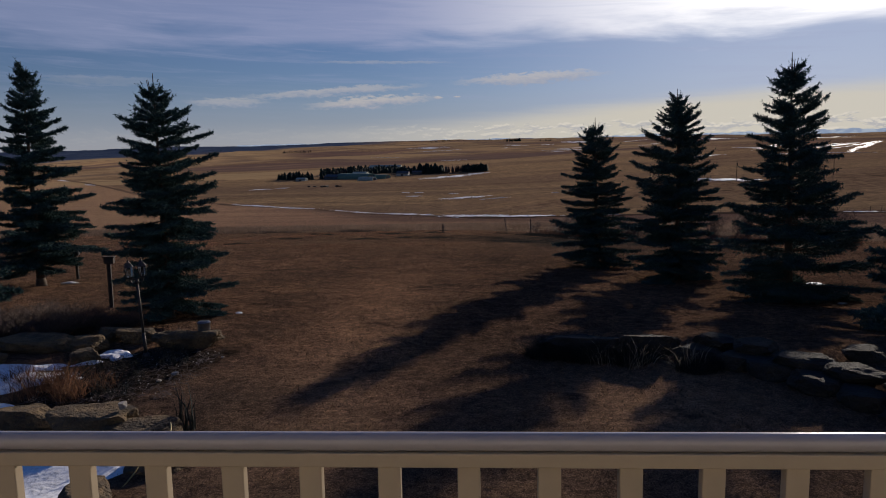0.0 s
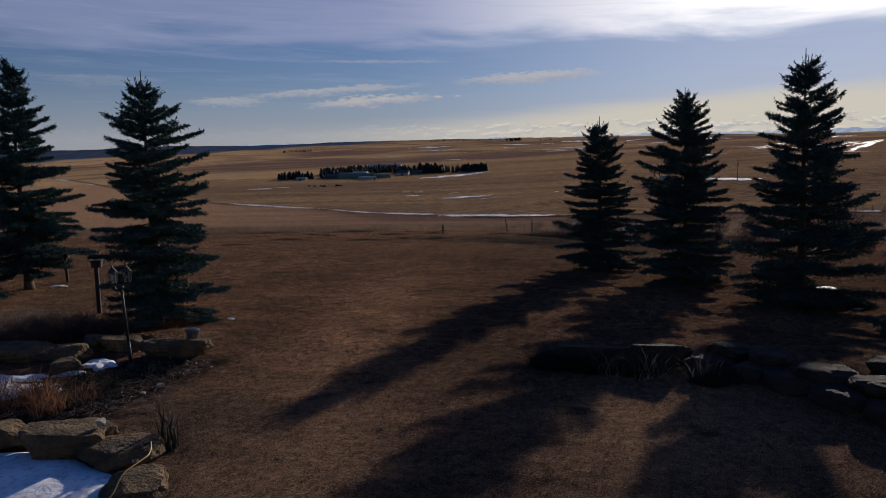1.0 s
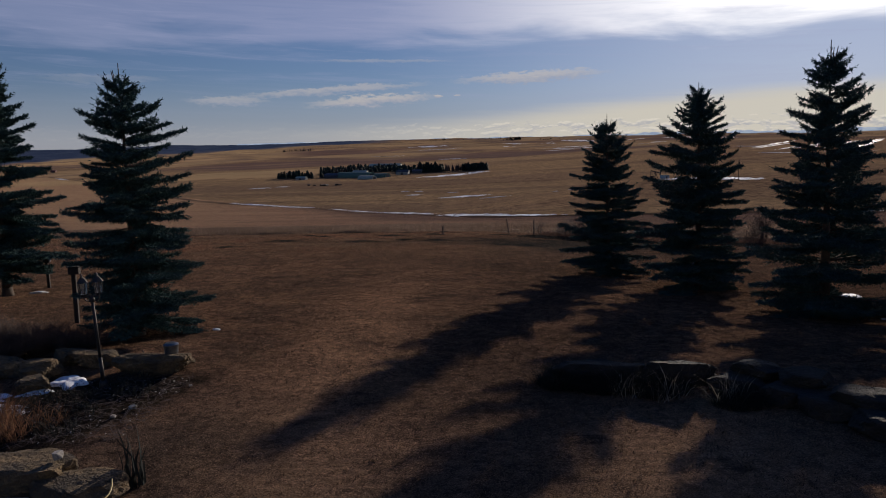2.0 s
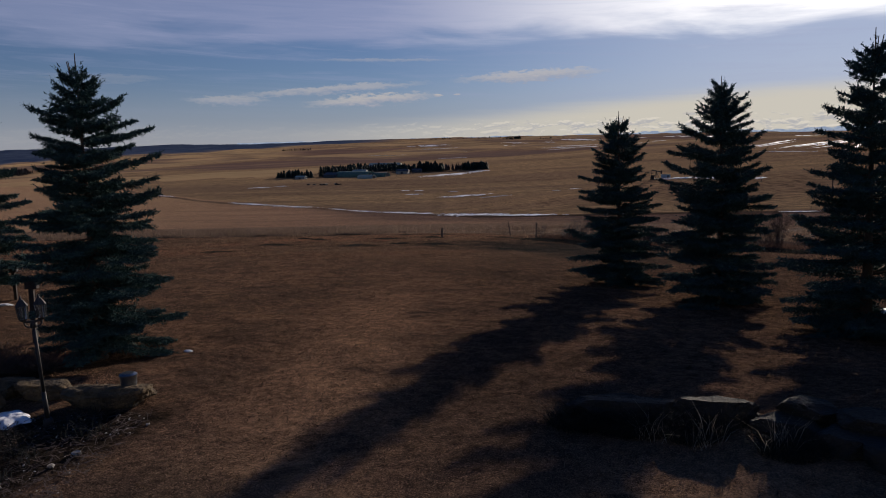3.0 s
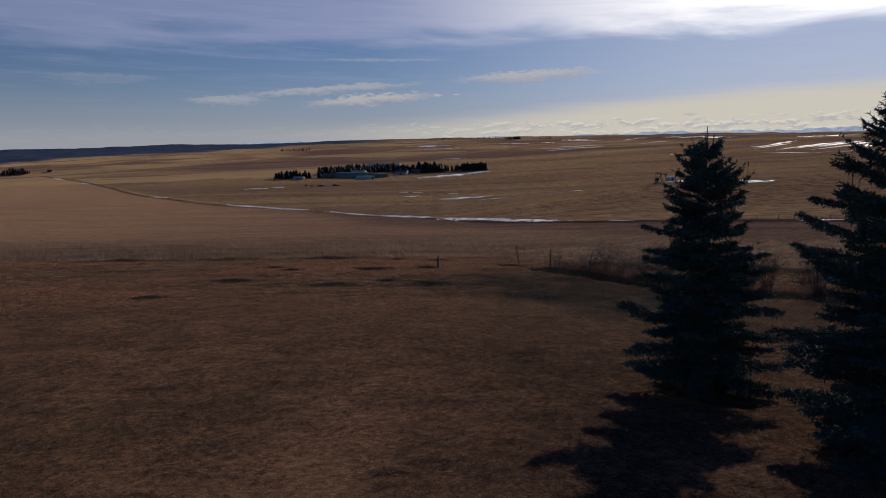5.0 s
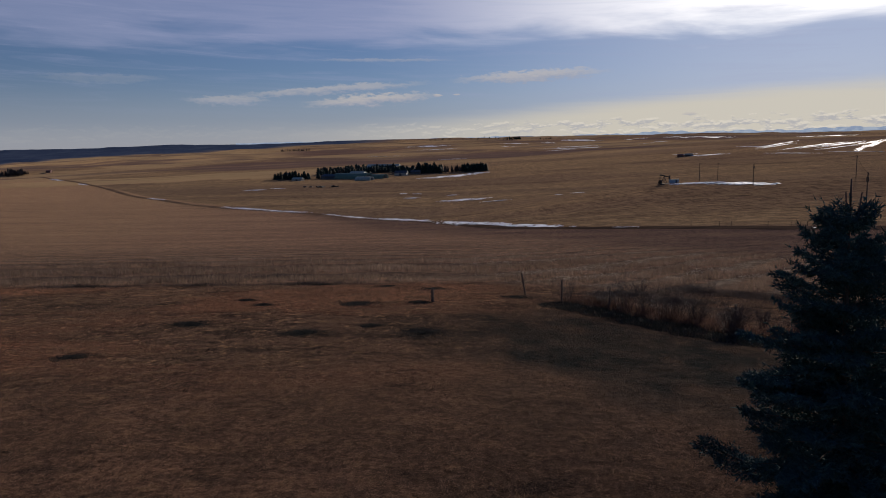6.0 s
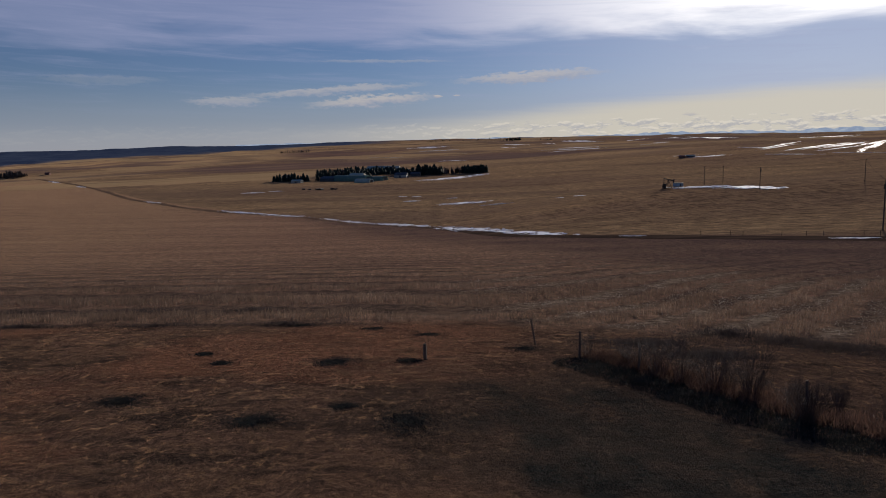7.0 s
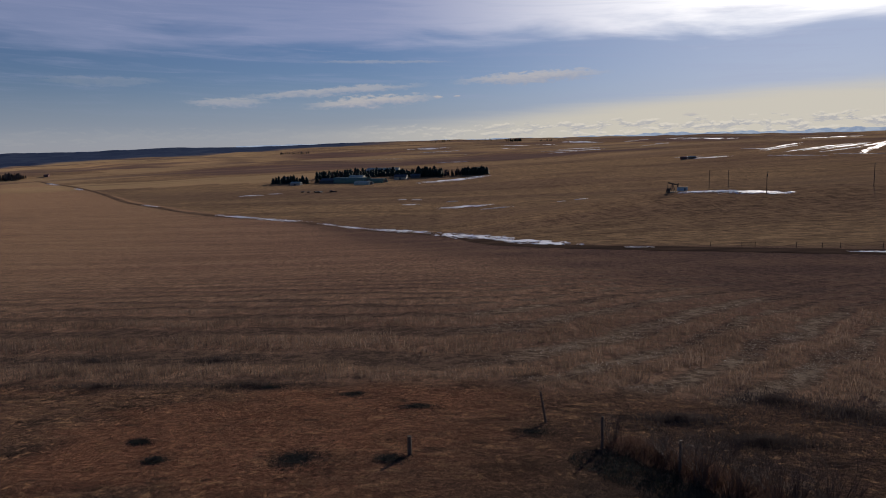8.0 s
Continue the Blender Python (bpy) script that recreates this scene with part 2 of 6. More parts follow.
    field = n.mix(n.math("MULTIPLY", n.attr("pale"), 0.42), field, n.mix(n.step(rough, 0.34, 0.62), (0.19, 0.126, 0.075), (0.37, 0.245, 0.140)))
    turned = n.add("ShaderNodeMapping")
    turned.inputs["Rotation"].default_value = (0, 0, radians(15))
    n.put(turned.inputs["Vector"], p)
    drill = n.noise(turned.outputs[0], 0.30, 6, 0.7, stretch=(0.05, 1.4, 1))
    field = n.mix(n.math("MULTIPLY", n.step(drill, 0.46, 0.62), n.math("MULTIPLY", n.attr("pale"), 0.7)), field, (0.125, 0.082, 0.062))
    rows = n.add("ShaderNodeTexWave", wave_type="BANDS", bands_direction="Y", wave_profile="SIN")
    n.put(rows.inputs["Vector"], p)
    for k, v in (("Scale", 0.075), ("Distortion", 4.0), ("Detail", 3.0), ("Detail Scale", 0.25)):
        rows.inputs[k].default_value = v
    field = n.mix(n.math("MULTIPLY", n.step(rows.outputs["Fac"], 0.5, 1.0), 0.25), field, (0.10, 0.066, 0.050))
    stalks = n.noise(p, 1.6, 4, 0.7, stretch=(1.0, 0.2, 1))
    field = n.mix(n.math("MULTIPLY", n.step(stalks, 0.52, 0.62), 0.55), field, (0.07, 0.048, 0.038))
    field = n.mix(n.math("MULTIPLY", n.math("SUBTRACT", 1.0, n.step(stalks, 0.36, 0.46)), 0.4), field, (0.33, 0.22, 0.155))
    swath = n.attr("swath")
    field = n.mix(n.math("MULTIPLY", n.math("SUBTRACT", 1.0, n.step(swath, 0.2, 0.6)), n.math("MULTIPLY", n.attr("near_field"), 0.8)), field, n.mix(n.step(rough, 0.4, 0.6), (0.040, 0.031, 0.027), (0.10, 0.069, 0.054)))
    field = n.mix(n.math("MULTIPLY", n.math("SUBTRACT", 0.45, swath, clamp=True), n.math("MULTIPLY", n.attr("straw"), 1.7), clamp=True), field, n.mix(n.step(rough, 0.42, 0.58), (0.12, 0.086, 0.062), (0.30, 0.235, 0.175)))
    field = n.mix(n.math("MULTIPLY", n.attr("dusky"), 0.9), field, n.mix(n.step(rough, 0.38, 0.6), (0.05, 0.036, 0.033), (0.105, 0.068, 0.058)))
    col = n.mix(n.attr("field"), lawn, field)
    patch = n.noise(p, 0.0045, 6, 0.62, stretch=(0.4, 1.5, 1))
    pasture = n.mix(n.step(patch, 0.42, 0.58), (0.150, 0.100, 0.068), (0.215, 0.146, 0.088))
    lines = n.noise(p, 0.026, 8, 0.70, stretch=(0.16, 1.0, 1), distortion=0.15)
    pasture = n.mix(n.math("MULTIPLY", n.step(lines, 0.50, 0.66), 0.6), pasture, (0.075, 0.050, 0.038))
    tufts = n.noise(p, 0.28, 7, 0.8, stretch=(0.5, 1.2, 1))
    pasture = n.mix(n.step(tufts, 0.42, 0.58), pasture, n.mix(0.75, pasture, (0.055, 0.039, 0.03)))
    spots = n.noise(p, 0.40, 5, 0.7, stretch=(1.0, 0.16, 1))
    pasture = n.mix(n.math("MULTIPLY", n.step(spots, 0.50, 0.60), 0.35), pasture, n.mix(1.0, pasture, (0.42, 0.42, 0.46), "MULTIPLY"))
    specks = n.noise(p, 1.3, 4, 0.7, stretch=(1.0, 0.12, 1))
    pasture = n.mix(n.math("MULTIPLY", n.step(specks, 0.54, 0.62), 0.4), pasture, (0.045, 0.033, 0.028))
    pasture = n.mix(n.math("MULTIPLY", n.math("SUBTRACT", 1.0, n.step(specks, 0.36, 0.44)), 0.25), pasture, (0.30, 0.205, 0.13))
    broad = n.noise(p, 0.10, 5, 0.7, stretch=(1.0, 0.10, 1))
    pasture = n.mix(n.math("MULTIPLY", n.step(broad, 0.50, 0.66), 0.15), pasture, n.mix(1.0, pasture, (0.5, 0.48, 0.5), "MULTIPLY"))
    pasture = n.mix(n.math("MULTIPLY", n.math("SUBTRACT", 1.0, n.step(broad, 0.34, 0.44)), 0.12), pasture, (0.27, 0.185, 0.115))
    col = n.mix(n.attr("pasture"), col, pasture)
    plots = n.noise(p, 0.0016, 4, 0.5, stretch=(0.5, 2.2, 1), distortion=0.4)
    col = n.mix(n.math("MULTIPLY", n.math("MULTIPLY", n.step(plots, 0.50, 0.53), n.attr("hills")), 0.7), col, (0.19, 0.135, 0.085))
    col = n.mix(n.math("MULTIPLY", n.math("SUBTRACT", 1.0, n.step(plots, 0.40, 0.43)), n.attr("hills")), col, n.mix(n.step(lines, 0.4, 0.6), (0.10, 0.066, 0.056), (0.07, 0.048, 0.044)))
    col = n.mix(n.attr("stubble"), col, n.mix(n.step(lines, 0.46, 0.62), (0.23, 0.165, 0.098), (0.15, 0.105, 0.07)))
    col = n.mix(n.attr("bed"), col, n.mix(n.step(fine, 0.35, 0.62), (0.012, 0.010, 0.009), (0.040, 0.030, 0.023)))
    # hedges, ditches and ploughland lying in thin lines across the far slopes
    seams = n.noise(p, 0.006, 6, 0.62, stretch=(0.10, 1.0, 1), distortion=0.1)
    col = n.mix(n.math("MULTIPLY", n.math("MULTIPLY", n.step(seams, 0.52, 0.58), n.math("SUBTRACT", 1.0, n.step(seams, 0.62, 0.68))), n.math("MULTIPLY", n.attr("hills"), 0.75)), col, (0.070, 0.050, 0.048))
    # forested far ridge, with the blue haze of distance put into its colour
    hazy_woods = n.mix(n.step(n.noise(p, 0.012, 5, 0.7), 0.4, 0.65), (0.055, 0.074, 0.125), (0.080, 0.10, 0.15))
    col = n.mix(n.attr("hazy_woods"), col, hazy_woods)
    relief = n.math("ADD", n.math("ADD", fine, n.math("MULTIPLY", grain, 0.6)), n.math("MULTIPLY", rough, 1.5))
    clumps = n.math("MULTIPLY", n.math("ADD", n.math("MULTIPLY", gold, 7.0), n.math("MULTIPLY", tuft, 4.0)), n.math("ADD", 0.35, n.math("MULTIPLY", n.attr("coarse"), 0.65)))
    n.bump(n.math("ADD", relief, n.math("MULTIPLY", clumps, n.math("SUBTRACT", 1.0, n.attr("pasture")))), 0.8, 0.07)
    tint = n.mix(1.0, col, (6.8, 6.2, 5.6), "MULTIPLY")
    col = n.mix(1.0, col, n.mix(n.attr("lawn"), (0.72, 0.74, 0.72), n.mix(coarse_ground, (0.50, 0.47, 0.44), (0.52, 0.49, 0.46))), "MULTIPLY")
    # fine dead blades catch the light at a low angle
    # weaker on the far ridge and where the hedge's shade is painted
    n.put(n.bsdf.inputs["Sheen Weight"], n.math("MULTIPLY", n.math("ADD", 0.35, n.math("MULTIPLY", n.step(fine, 0.30, 0.66), 0.65)), n.math("MULTIPLY", n.math("ADD", 0.18, n.math("MULTIPLY", n.attr("lawn"), n.math("ADD", 0.17, n.math("MULTIPLY", coarse_ground, 0.15)))), n.math("MULTIPLY", n.math("SUBTRACT", 1.0, n.attr("hazy_woods")), n.math("SUBTRACT", 1.0, n.math("MULTIPLY", n.attr("shade_olive"), 0.8), clamp=True)))))
    n.bsdf.inputs["Sheen Roughness"].default_value = 0.26
    n.put(n.bsdf.inputs["Sheen Tint"], tint)
    return n.finish(col, 1.0, 0.0, 0.0)


M = {
    "ground": ground_material(),
    "snow": mottled("old_snow", (0.74, 0.75, 0.77), (0.60, 0.60, 0.62), 1.2, 0.7, 0.4, 0.04),
    "needles": blades("spruce_needles", ((0.026, 0.056, 0.058), (0.044, 0.086, 0.082), (0.064, 0.110, 0.098)), 1.0, 1.2),
    "bark": mottled("spruce_bark", (0.09, 0.065, 0.05), (0.055, 0.042, 0.034), 9, 0.95, 0.6, 0.01),
    "rock": mottled("sandstone", (0.145, 0.095, 0.046), (0.050, 0.037, 0.024), 2.6, 0.95, 1.0, 0.09, 6.0),
    # the same sandstone, its colour darkened for the shade under the spruces
    "shade_rock": mottled("shade_dark_sandstone", (0.036, 0.030, 0.023), (0.018, 0.016, 0.014), 2.4, 0.95, 1.0, 0.08, 7.0),
    "pebble": mottled("pale_stone", (0.30, 0.27, 0.23), (0.20, 0.18, 0.155), 6, 0.8, 0.3, 0.01),
    "lawn_grass": blades("dead_lawn_grass", ((0.050, 0.034, 0.025), (0.115, 0.074, 0.050), (0.22, 0.150, 0.098)), 0.85, 0.5, 0.5),
    "rough_grass": blades("rough_dead_grass", ((0.070, 0.043, 0.030), (0.135, 0.084, 0.056), (0.22, 0.145, 0.092)), 0.85, 0.3, 0.55),
    "tuft_grass": blades("golden_rough_grass", ((0.070, 0.045, 0.031), (0.17, 0.108, 0.070), (0.30, 0.20, 0.125)), 0.85, 0.3, 0.55),
    "field_grass": blades("tall_dry_grass", ((0.10, 0.071, 0.056), (0.175, 0.123, 0.093), (0.28, 0.206, 0.15)), 0.85, 0.12, 0.45),
    "litter": blades("pale_straw_litter", ((0.22, 0.175, 0.13), (0.36, 0.30, 0.235), (0.56, 0.50, 0.42)), 0.8, 0.3, 0.3),
    "red_grass": blades("rusty_dry_grass", ((0.058, 0.036, 0.030), (0.095, 0.056, 0.044), (0.15, 0.092, 0.066)), 0.85, 0.4, 0.45),
    "fox_grass": blades("fox_red_ornamental_grass", ((0.085, 0.045, 0.028), (0.17, 0.085, 0.050), (0.32, 0.185, 0.105)), 0.85, 0.8, 0.45),
    "dark_mat": blades("dark_growth_and_shade", ((0.014, 0.016, 0.016), (0.024, 0.026, 0.024), (0.045, 0.041, 0.033)), 0.9, 1.0, 0.25),
    "weeds": blades("dark_dead_weeds", ((0.038, 0.031, 0.030), (0.066, 0.052, 0.047), (0.14, 0.108, 0.09)), 0.9, 0.5, 0.3),
    "twig": mottled("bare_twigs", (0.080, 0.056, 0.047), (0.052, 0.038, 0.034), 4, 0.9, 0),
    "tan_paint": painted("tan_railing_paint", (0.285, 0.232, 0.165), 0.45, 0.3),
    "rail_metal": painted("grey_painted_rail", (0.24, 0.225, 0.235), 0.12, 0.5),
    "dark_metal": mottled("black_painted_metal", (0.018, 0.018, 0.02), (0.03, 0.028, 0.026), 12, 0.6, 0.1, 0.002, spec=0.25),
    "steel": mottled("galvanised_steel", (0.20, 0.215, 0.23), (0.15, 0.16, 0.175), 9, 0.3, 0.1, 0.001, metal=0.9),
    "wood": mottled("weathered_post_wood", (0.11, 0.08, 0.058), (0.065, 0.05, 0.042), 6, 0.9, 0.5, 0.01),
    "dark_wood": mottled("dark_stained_post_wood", (0.040, 0.030, 0.024), (0.024, 0.019, 0.016), 6, 0.9, 0.5, 0.01),
    "deck_wood": mottled("weathered_deck_boards", (0.24, 0.19, 0.14), (0.18, 0.145, 0.11), 4, 0.85, 0.4, 0.004),
    "siding": mottled("cream_siding", (0.62, 0.56, 0.46), (0.58, 0.52, 0.43), 1.5, 0.6, 0.1, 0.002),
    "hose": mottled("yellow_hose_rubber", (0.32, 0.24, 0.08), (0.25, 0.19, 0.07), 8, 0.45, 0.05, 0.001),
    "teal_roof": mottled("weathered_teal_metal", (0.11, 0.165, 0.115), (0.08, 0.125, 0.09), 0.2, 0.85, 0),
    "pale_roof": mottled("pale_metal_roofing", (0.36, 0.37, 0.28), (0.28, 0.29, 0.22), 0.2, 0.85, 0),
    "dark_wall": mottled("dark_shed_wall", (0.07, 0.075, 0.08), (0.05, 0.05, 0.055), 0.3, 0.8, 0),
    "pale_wall": mottled("pale_building_wall", (0.34, 0.32, 0.27), (0.28, 0.26, 0.23), 0.3, 0.8, 0),
    "blue_tank": mottled("blue_grey_tank", (0.34, 0.42, 0.48), (0.28, 0.36, 0.42), 0.6, 0.5, 0),
    "red_shed": mottled("rust_red_shed", (0.16, 0.07, 0.05), (0.12, 0.055, 0.045), 0.4, 0.8, 0),
    "far_needles": blades("far_conifers", ((0.010, 0.020, 0.015), (0.016, 0.030, 0.022), (0.024, 0.040, 0.030)), 0.85, 0.05),
    "far_twigs": blades("far_bare_trees", ((0.05, 0.042, 0.042), (0.08, 0.066, 0.06), (0.10, 0.08, 0.07)), 0.9, 0.05),
    "wire": mottled("dull_black_wire", (0.02, 0.02, 0.02), (0.03, 0.03, 0.03), 1.0, 1.0, 0, spec=0.0),
    "hide": mottled("dark_cattle_feeder", (0.05, 0.04, 0.035), (0.035, 0.03, 0.028), 1.0, 0.9, 0),
}


def glass_material():
    n = Material("lamp_glass")
    n.bsdf.inputs["Transmission Weight"].default_value = 0.9
    return n.finish((0.26, 0.29, 0.32), 0.08, 0.0, 0.5)


M["glass"] = glass_material()


def track_material():
    """Wet mud in the east, drying to bare brown earth where the track climbs away to the west."""
    n = Material("farm_track_mud")
    p = n.place()
    ruts = n.noise(p, 0.12, 6, 0.7, stretch=(0.3, 1.2, 1))
    fine = n.noise(p, 1.4, 5, 0.7)
    wet = n.mix(n.step(ruts, 0.35, 0.65), (0.034, 0.024, 0.019), (0.062, 0.042, 0.031))
    dry = n.mix(n.step(ruts, 0.40, 0.62), (0.080, 0.053, 0.038), (0.17, 0.112, 0.072))
    col = n.mix(n.step(n.math("MULTIPLY", n.xyz(p)[0], -1.0), -40.0, 60.0), wet, dry)
    col = n.mix(n.math("MULTIPLY", n.step(fine, 0.5, 0.7), 0.4), col, (0.03, 0.022, 0.018))
    n.bump(fine, 0.5, 0.08)
    return n.finish(col, 1.0, 0.0, 0.0)


M["mud"] = track_material()


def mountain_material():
    """Distant ranges behind so much air; its haze is added as an emitted glow."""
    n = Material("hazy_glow_mountains")
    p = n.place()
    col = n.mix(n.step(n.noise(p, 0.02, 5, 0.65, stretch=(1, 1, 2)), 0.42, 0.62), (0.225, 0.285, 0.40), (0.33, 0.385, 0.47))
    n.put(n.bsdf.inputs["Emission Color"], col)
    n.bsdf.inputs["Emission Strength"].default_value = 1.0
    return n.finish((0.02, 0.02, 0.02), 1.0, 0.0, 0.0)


M["mountain"] = mountain_material()

# ---- lie of the land ----
KY = np.array([-5000, -400, 0, 12, 22, 30, 44, 52, 60, 66, 100, 164, 230, 292, 350, 430, 640, 850, 1030, 1200, 2000, 3000, 4400, 5200.0])
KA = np.array([-6, -0.9, -0.65, -0.63, -0.50, -0.64, -1.13, -1.76, -2.32, -2.85, -5.6, -11.5, -17.2, -22.0, -24.5, -27.5, -30.0, -29, -25.5, -20, 8, 40, 84, 100.0])
KB = np.array([0, 0, 0, 0, 0, 0, -0.018, -0.040, -0.044, -0.04, -0.02, 0.01, 0.03, 0.06, 0.082, 0.07, 0.03, 0.03, 0.033, 0.034, 0.02, 0.01, 0.0, 0.0])
KC = np.where(KY < 700, 0.0, np.interp(KY, [640, 850, 1030, 1200, 2000, 3000, 4400, 5200], [0.0, 0.012, 0.02, 0.022, 0.03, 0.02, 0.008, 0.0]))


def hermite(y, ks, vs):
    """A smooth line through the knots."""
    y = np.clip(np.asarray(y, float), ks[0], ks[-1])
    h = np.diff(ks)
    d = np.diff(vs) / h
    m = np.concatenate([[d[0]], (d[:-1] * h[1:] + d[1:] * h[:-1]) / (h[1:] + h[:-1]), [d[-1]]])
    i = np.clip(np.searchsorted(ks, y) - 1, 0, len(h) - 1)
    s = (y - ks[i]) / h[i]
    return ((2 * s**3 - 3 * s**2 + 1) * vs[i] + (s**3 - 2 * s**2 + s) * h[i] * m[i]
            + (3 * s**2 - 2 * s**3) * vs[i + 1] + (s**3 - s**2) * h[i] * m[i + 1])


def waves(x, y, size, seed, octaves=3):
    """Uneven swells of about that size, between -1 and 1."""
    rng = np.random.RandomState(seed)
    total = 0.0
    for o in range(octaves):
        for _ in range(3):
            a, p, q = rng.uniform(0, 2 * math.pi), rng.uniform(0, 6.28), rng.uniform(0.7, 1.3)
            k = 2 * math.pi / (size * q) * 2**o
            total = total + np.sin((x * math.cos(a) + y * math.sin(a)) * k + p + 1.3 * np.sin((y * math.cos(a) - x * math.sin(a)) * k * 0.6)) * 0.5**o
    return total / 3.6


def bump(x, y, cx, cy, rx, ry):
    return np.exp(-((x - cx) / rx) ** 2 - ((y - cy) / ry) ** 2)


def land(x, y):
    """The height of the ground."""
    x, y = np.asarray(x, float), np.asarray(y, float)
    z = hermite(y, KY, KA) + hermite(y, KY, KB) * np.clip(x, 0, 900) + hermite(y, KY, KC) * np.clip(x, -1800, 0)
    far = np.clip((y - 90) / 400, 0, 1)
    z = z + far * 1.1 * waves(x, y, 420, 3) + np.clip((y - 1000) / 1500, 0, 1) * 9 * waves(x, y, 1500, 5)
    z = z + np.clip((y - 1250) / 900, 0, 1) * (7.5 * waves(0.55 * x, y, 520, 15) + 2.4 * waves(0.5 * x, y, 190, 16))
    z = z + 5 * bump(x, y, 115, 385, 60, 70)
    z = z + 8 * bump(x, y, -430, 1850, 230, 170) + 9 * bump(x, y, 120, 2350, 320, 220) + 9 * bump(x, y, 640, 1480, 280, 170) + 8 * bump(x, y, -900, 2500, 420, 280)
    z = z + 0.05 * waves(x, y, 6, 7) + 0.02 * waves(x, y, 1.6, 9)
    z = z - 0.50 * bump(x, y, -9.6, 11.0, 3.6, 2.9) + 0.55 * bump(x, y, 9.5, 14.5, 3.6, 4.2)
    return z


# the track along the valley, from the east to the far west
TRACK = [(260, 108), (105, 150), (76, 166), (43, 196), (30, 213), (-4, 322), (-39, 366), (-80, 437), (-156, 515), (-263, 660), (-500, 1060), (-900, 1600)]


def smooth01(v, a, b):
    s = np.clip((v - a) / (b - a), 0, 1)
    return s * s * (3 - 2 * s)


def track_y(x):
    xs, ys = zip(*sorted(TRACK))
    return np.interp(x, xs, ys)


def lawn_edge(x):
    """Where the mown grass ends and the field begins."""
    return 71.5 + 0.9 * waves(x, 0 * x, 14, 21) + 0.055 * np.clip(-x, 0, 60) - 0.25 * np.clip(x - 3, 0, 60)


def row_phase(x, y):
    """Swaths of the cut field: along the lawn's edge at first, turning away to the east. Half numbers are the standing rows."""
    slope = 1.15 - 0.55 * smooth01(y, 95, 150)
    bend = np.where(x > -8, slope * (np.sqrt((x + 2) ** 2 + 100) - 11.66) * smooth01(x, -8, 8), 0.0)
    q = y - bend - 71.5 - 0.055 * np.clip(-x, 0, 60) + (0.5 + 1.0 * smooth01(x, -5, 15)) * waves(x, y, 45, 31) + 1.1 * waves(x, y, 11, 32)
    return np.interp(q, [-70, 0, 2.5, 7.0, 12.5, 17.5, 22, 26, 30, 400], [-10, 0, 0.5, 1.0, 1.5, 2.0, 2.5, 3.0, 3.5, 65])


def covers(x, y):
    """How much of each ground cover grows where; some masks carry painted light."""
    r, az = np.hypot(x, y), np.degrees(np.arctan2(x, y))
    front = smooth01(y, -5, 5)
    out = {"field": smooth01(y - lawn_edge(x), -1.2, 1.6)}
    out["pasture"] = smooth01(y - track_y(x), 4, 18)
    # first two bumps paint the hedge's shade, the third is darker olive lawn
    out["shade_olive"] = (1.25 * bump(x, y, 5.5, 50, 6.0, 8.5) + 1.1 * bump(x, y, 10, 43, 5.5, 8) + 0.5 * bump(x, y, -5.0, 13.2, 1.7, 2.4)) * (0.75 + 0.4 * waves(x, y, 4, 41))
    stub = (az < -6) & (y > 1120 + 40 * waves(x, y, 300, 51)) & (y < 1330)
    out["stubble"] = np.where(stub, 0.75, 0.0) + 0.65 * smooth01(y, 2100, 2300) * smooth01(-az, 10, 14) + 0.3 * smooth01(waves(x, y, 900, 52), 0.25, 0.5) * smooth01(y, 1500, 1700)
    inside = smooth01(x, -9.5, -8.8) * smooth01(-(x + 5.2 + 0.5 * (17.2 - y)), -0.2, 0.2) * smooth01(y, 13.3, 13.9) * smooth01(-y, -18.0, -17.4)
    out["bed"] = np.maximum(inside, 0.7 * bump(x, y, -11, 19.6, 2.2, 0.9))
    out["hazy_woods"] = smooth01(r, 3150 + 26 * (az + 32), 3260 + 26 * (az + 32)) * smooth01(-az, 3, 8) * front
    # worn path first; the last bump paints a sunlit patch paler
    out["worn_sunlit"] = bump(x, y, -2.6 + 0.05 * (y - 15), 19, 1.6, 9) * (0.8 + 0.4 * waves(x, y, 3, 43)) + 0.6 * bump(x, y, 5.5, 43, 9, 5) + 0.9 * bump(x, y, 4.0, 13.0, 2.2, 2.4)
    out["swath"] = (0.5 - 0.5 * np.cos(2 * math.pi * row_phase(x, y))) * smooth01(-r, -260, -150)
    out["straw"] = smooth01(x, -2, 12) * smooth01(-r, -190, -110) * smooth01(waves(x, y, 26, 63), -0.5, 0.3)
    out["dusky"] = smooth01(x + 0.35 * (y - 100), 22, 52) * smooth01(y, 84, 120) * (0.8 + 0.3 * waves(x, y, 30, 66))
    out["near_field"] = smooth01(-r, -180, -105)
    out["lawn"] = (1 - out["field"]) * smooth01(y, 10, 21) * (1 - np.clip(out["shade_olive"], 0, 1))
    out["coarse"] = smooth01(y, 36, 50)
    out["pale"] = smooth01(-x - 0.25 * y + 14 * waves(x, y, 70, 47), -20, 80) * smooth01(y, 76, 110)
    out["hills"] = smooth01(y, 1250, 1500)
    return {k: v * front for k, v in out.items()}


def spaced(edges, steps):
    out = []
    for a, b, n in zip(edges[:-1], edges[1:], steps):
        out += list(np.linspace(a, b, n, endpoint=False))
    return np.array(out + [edges[-1]])


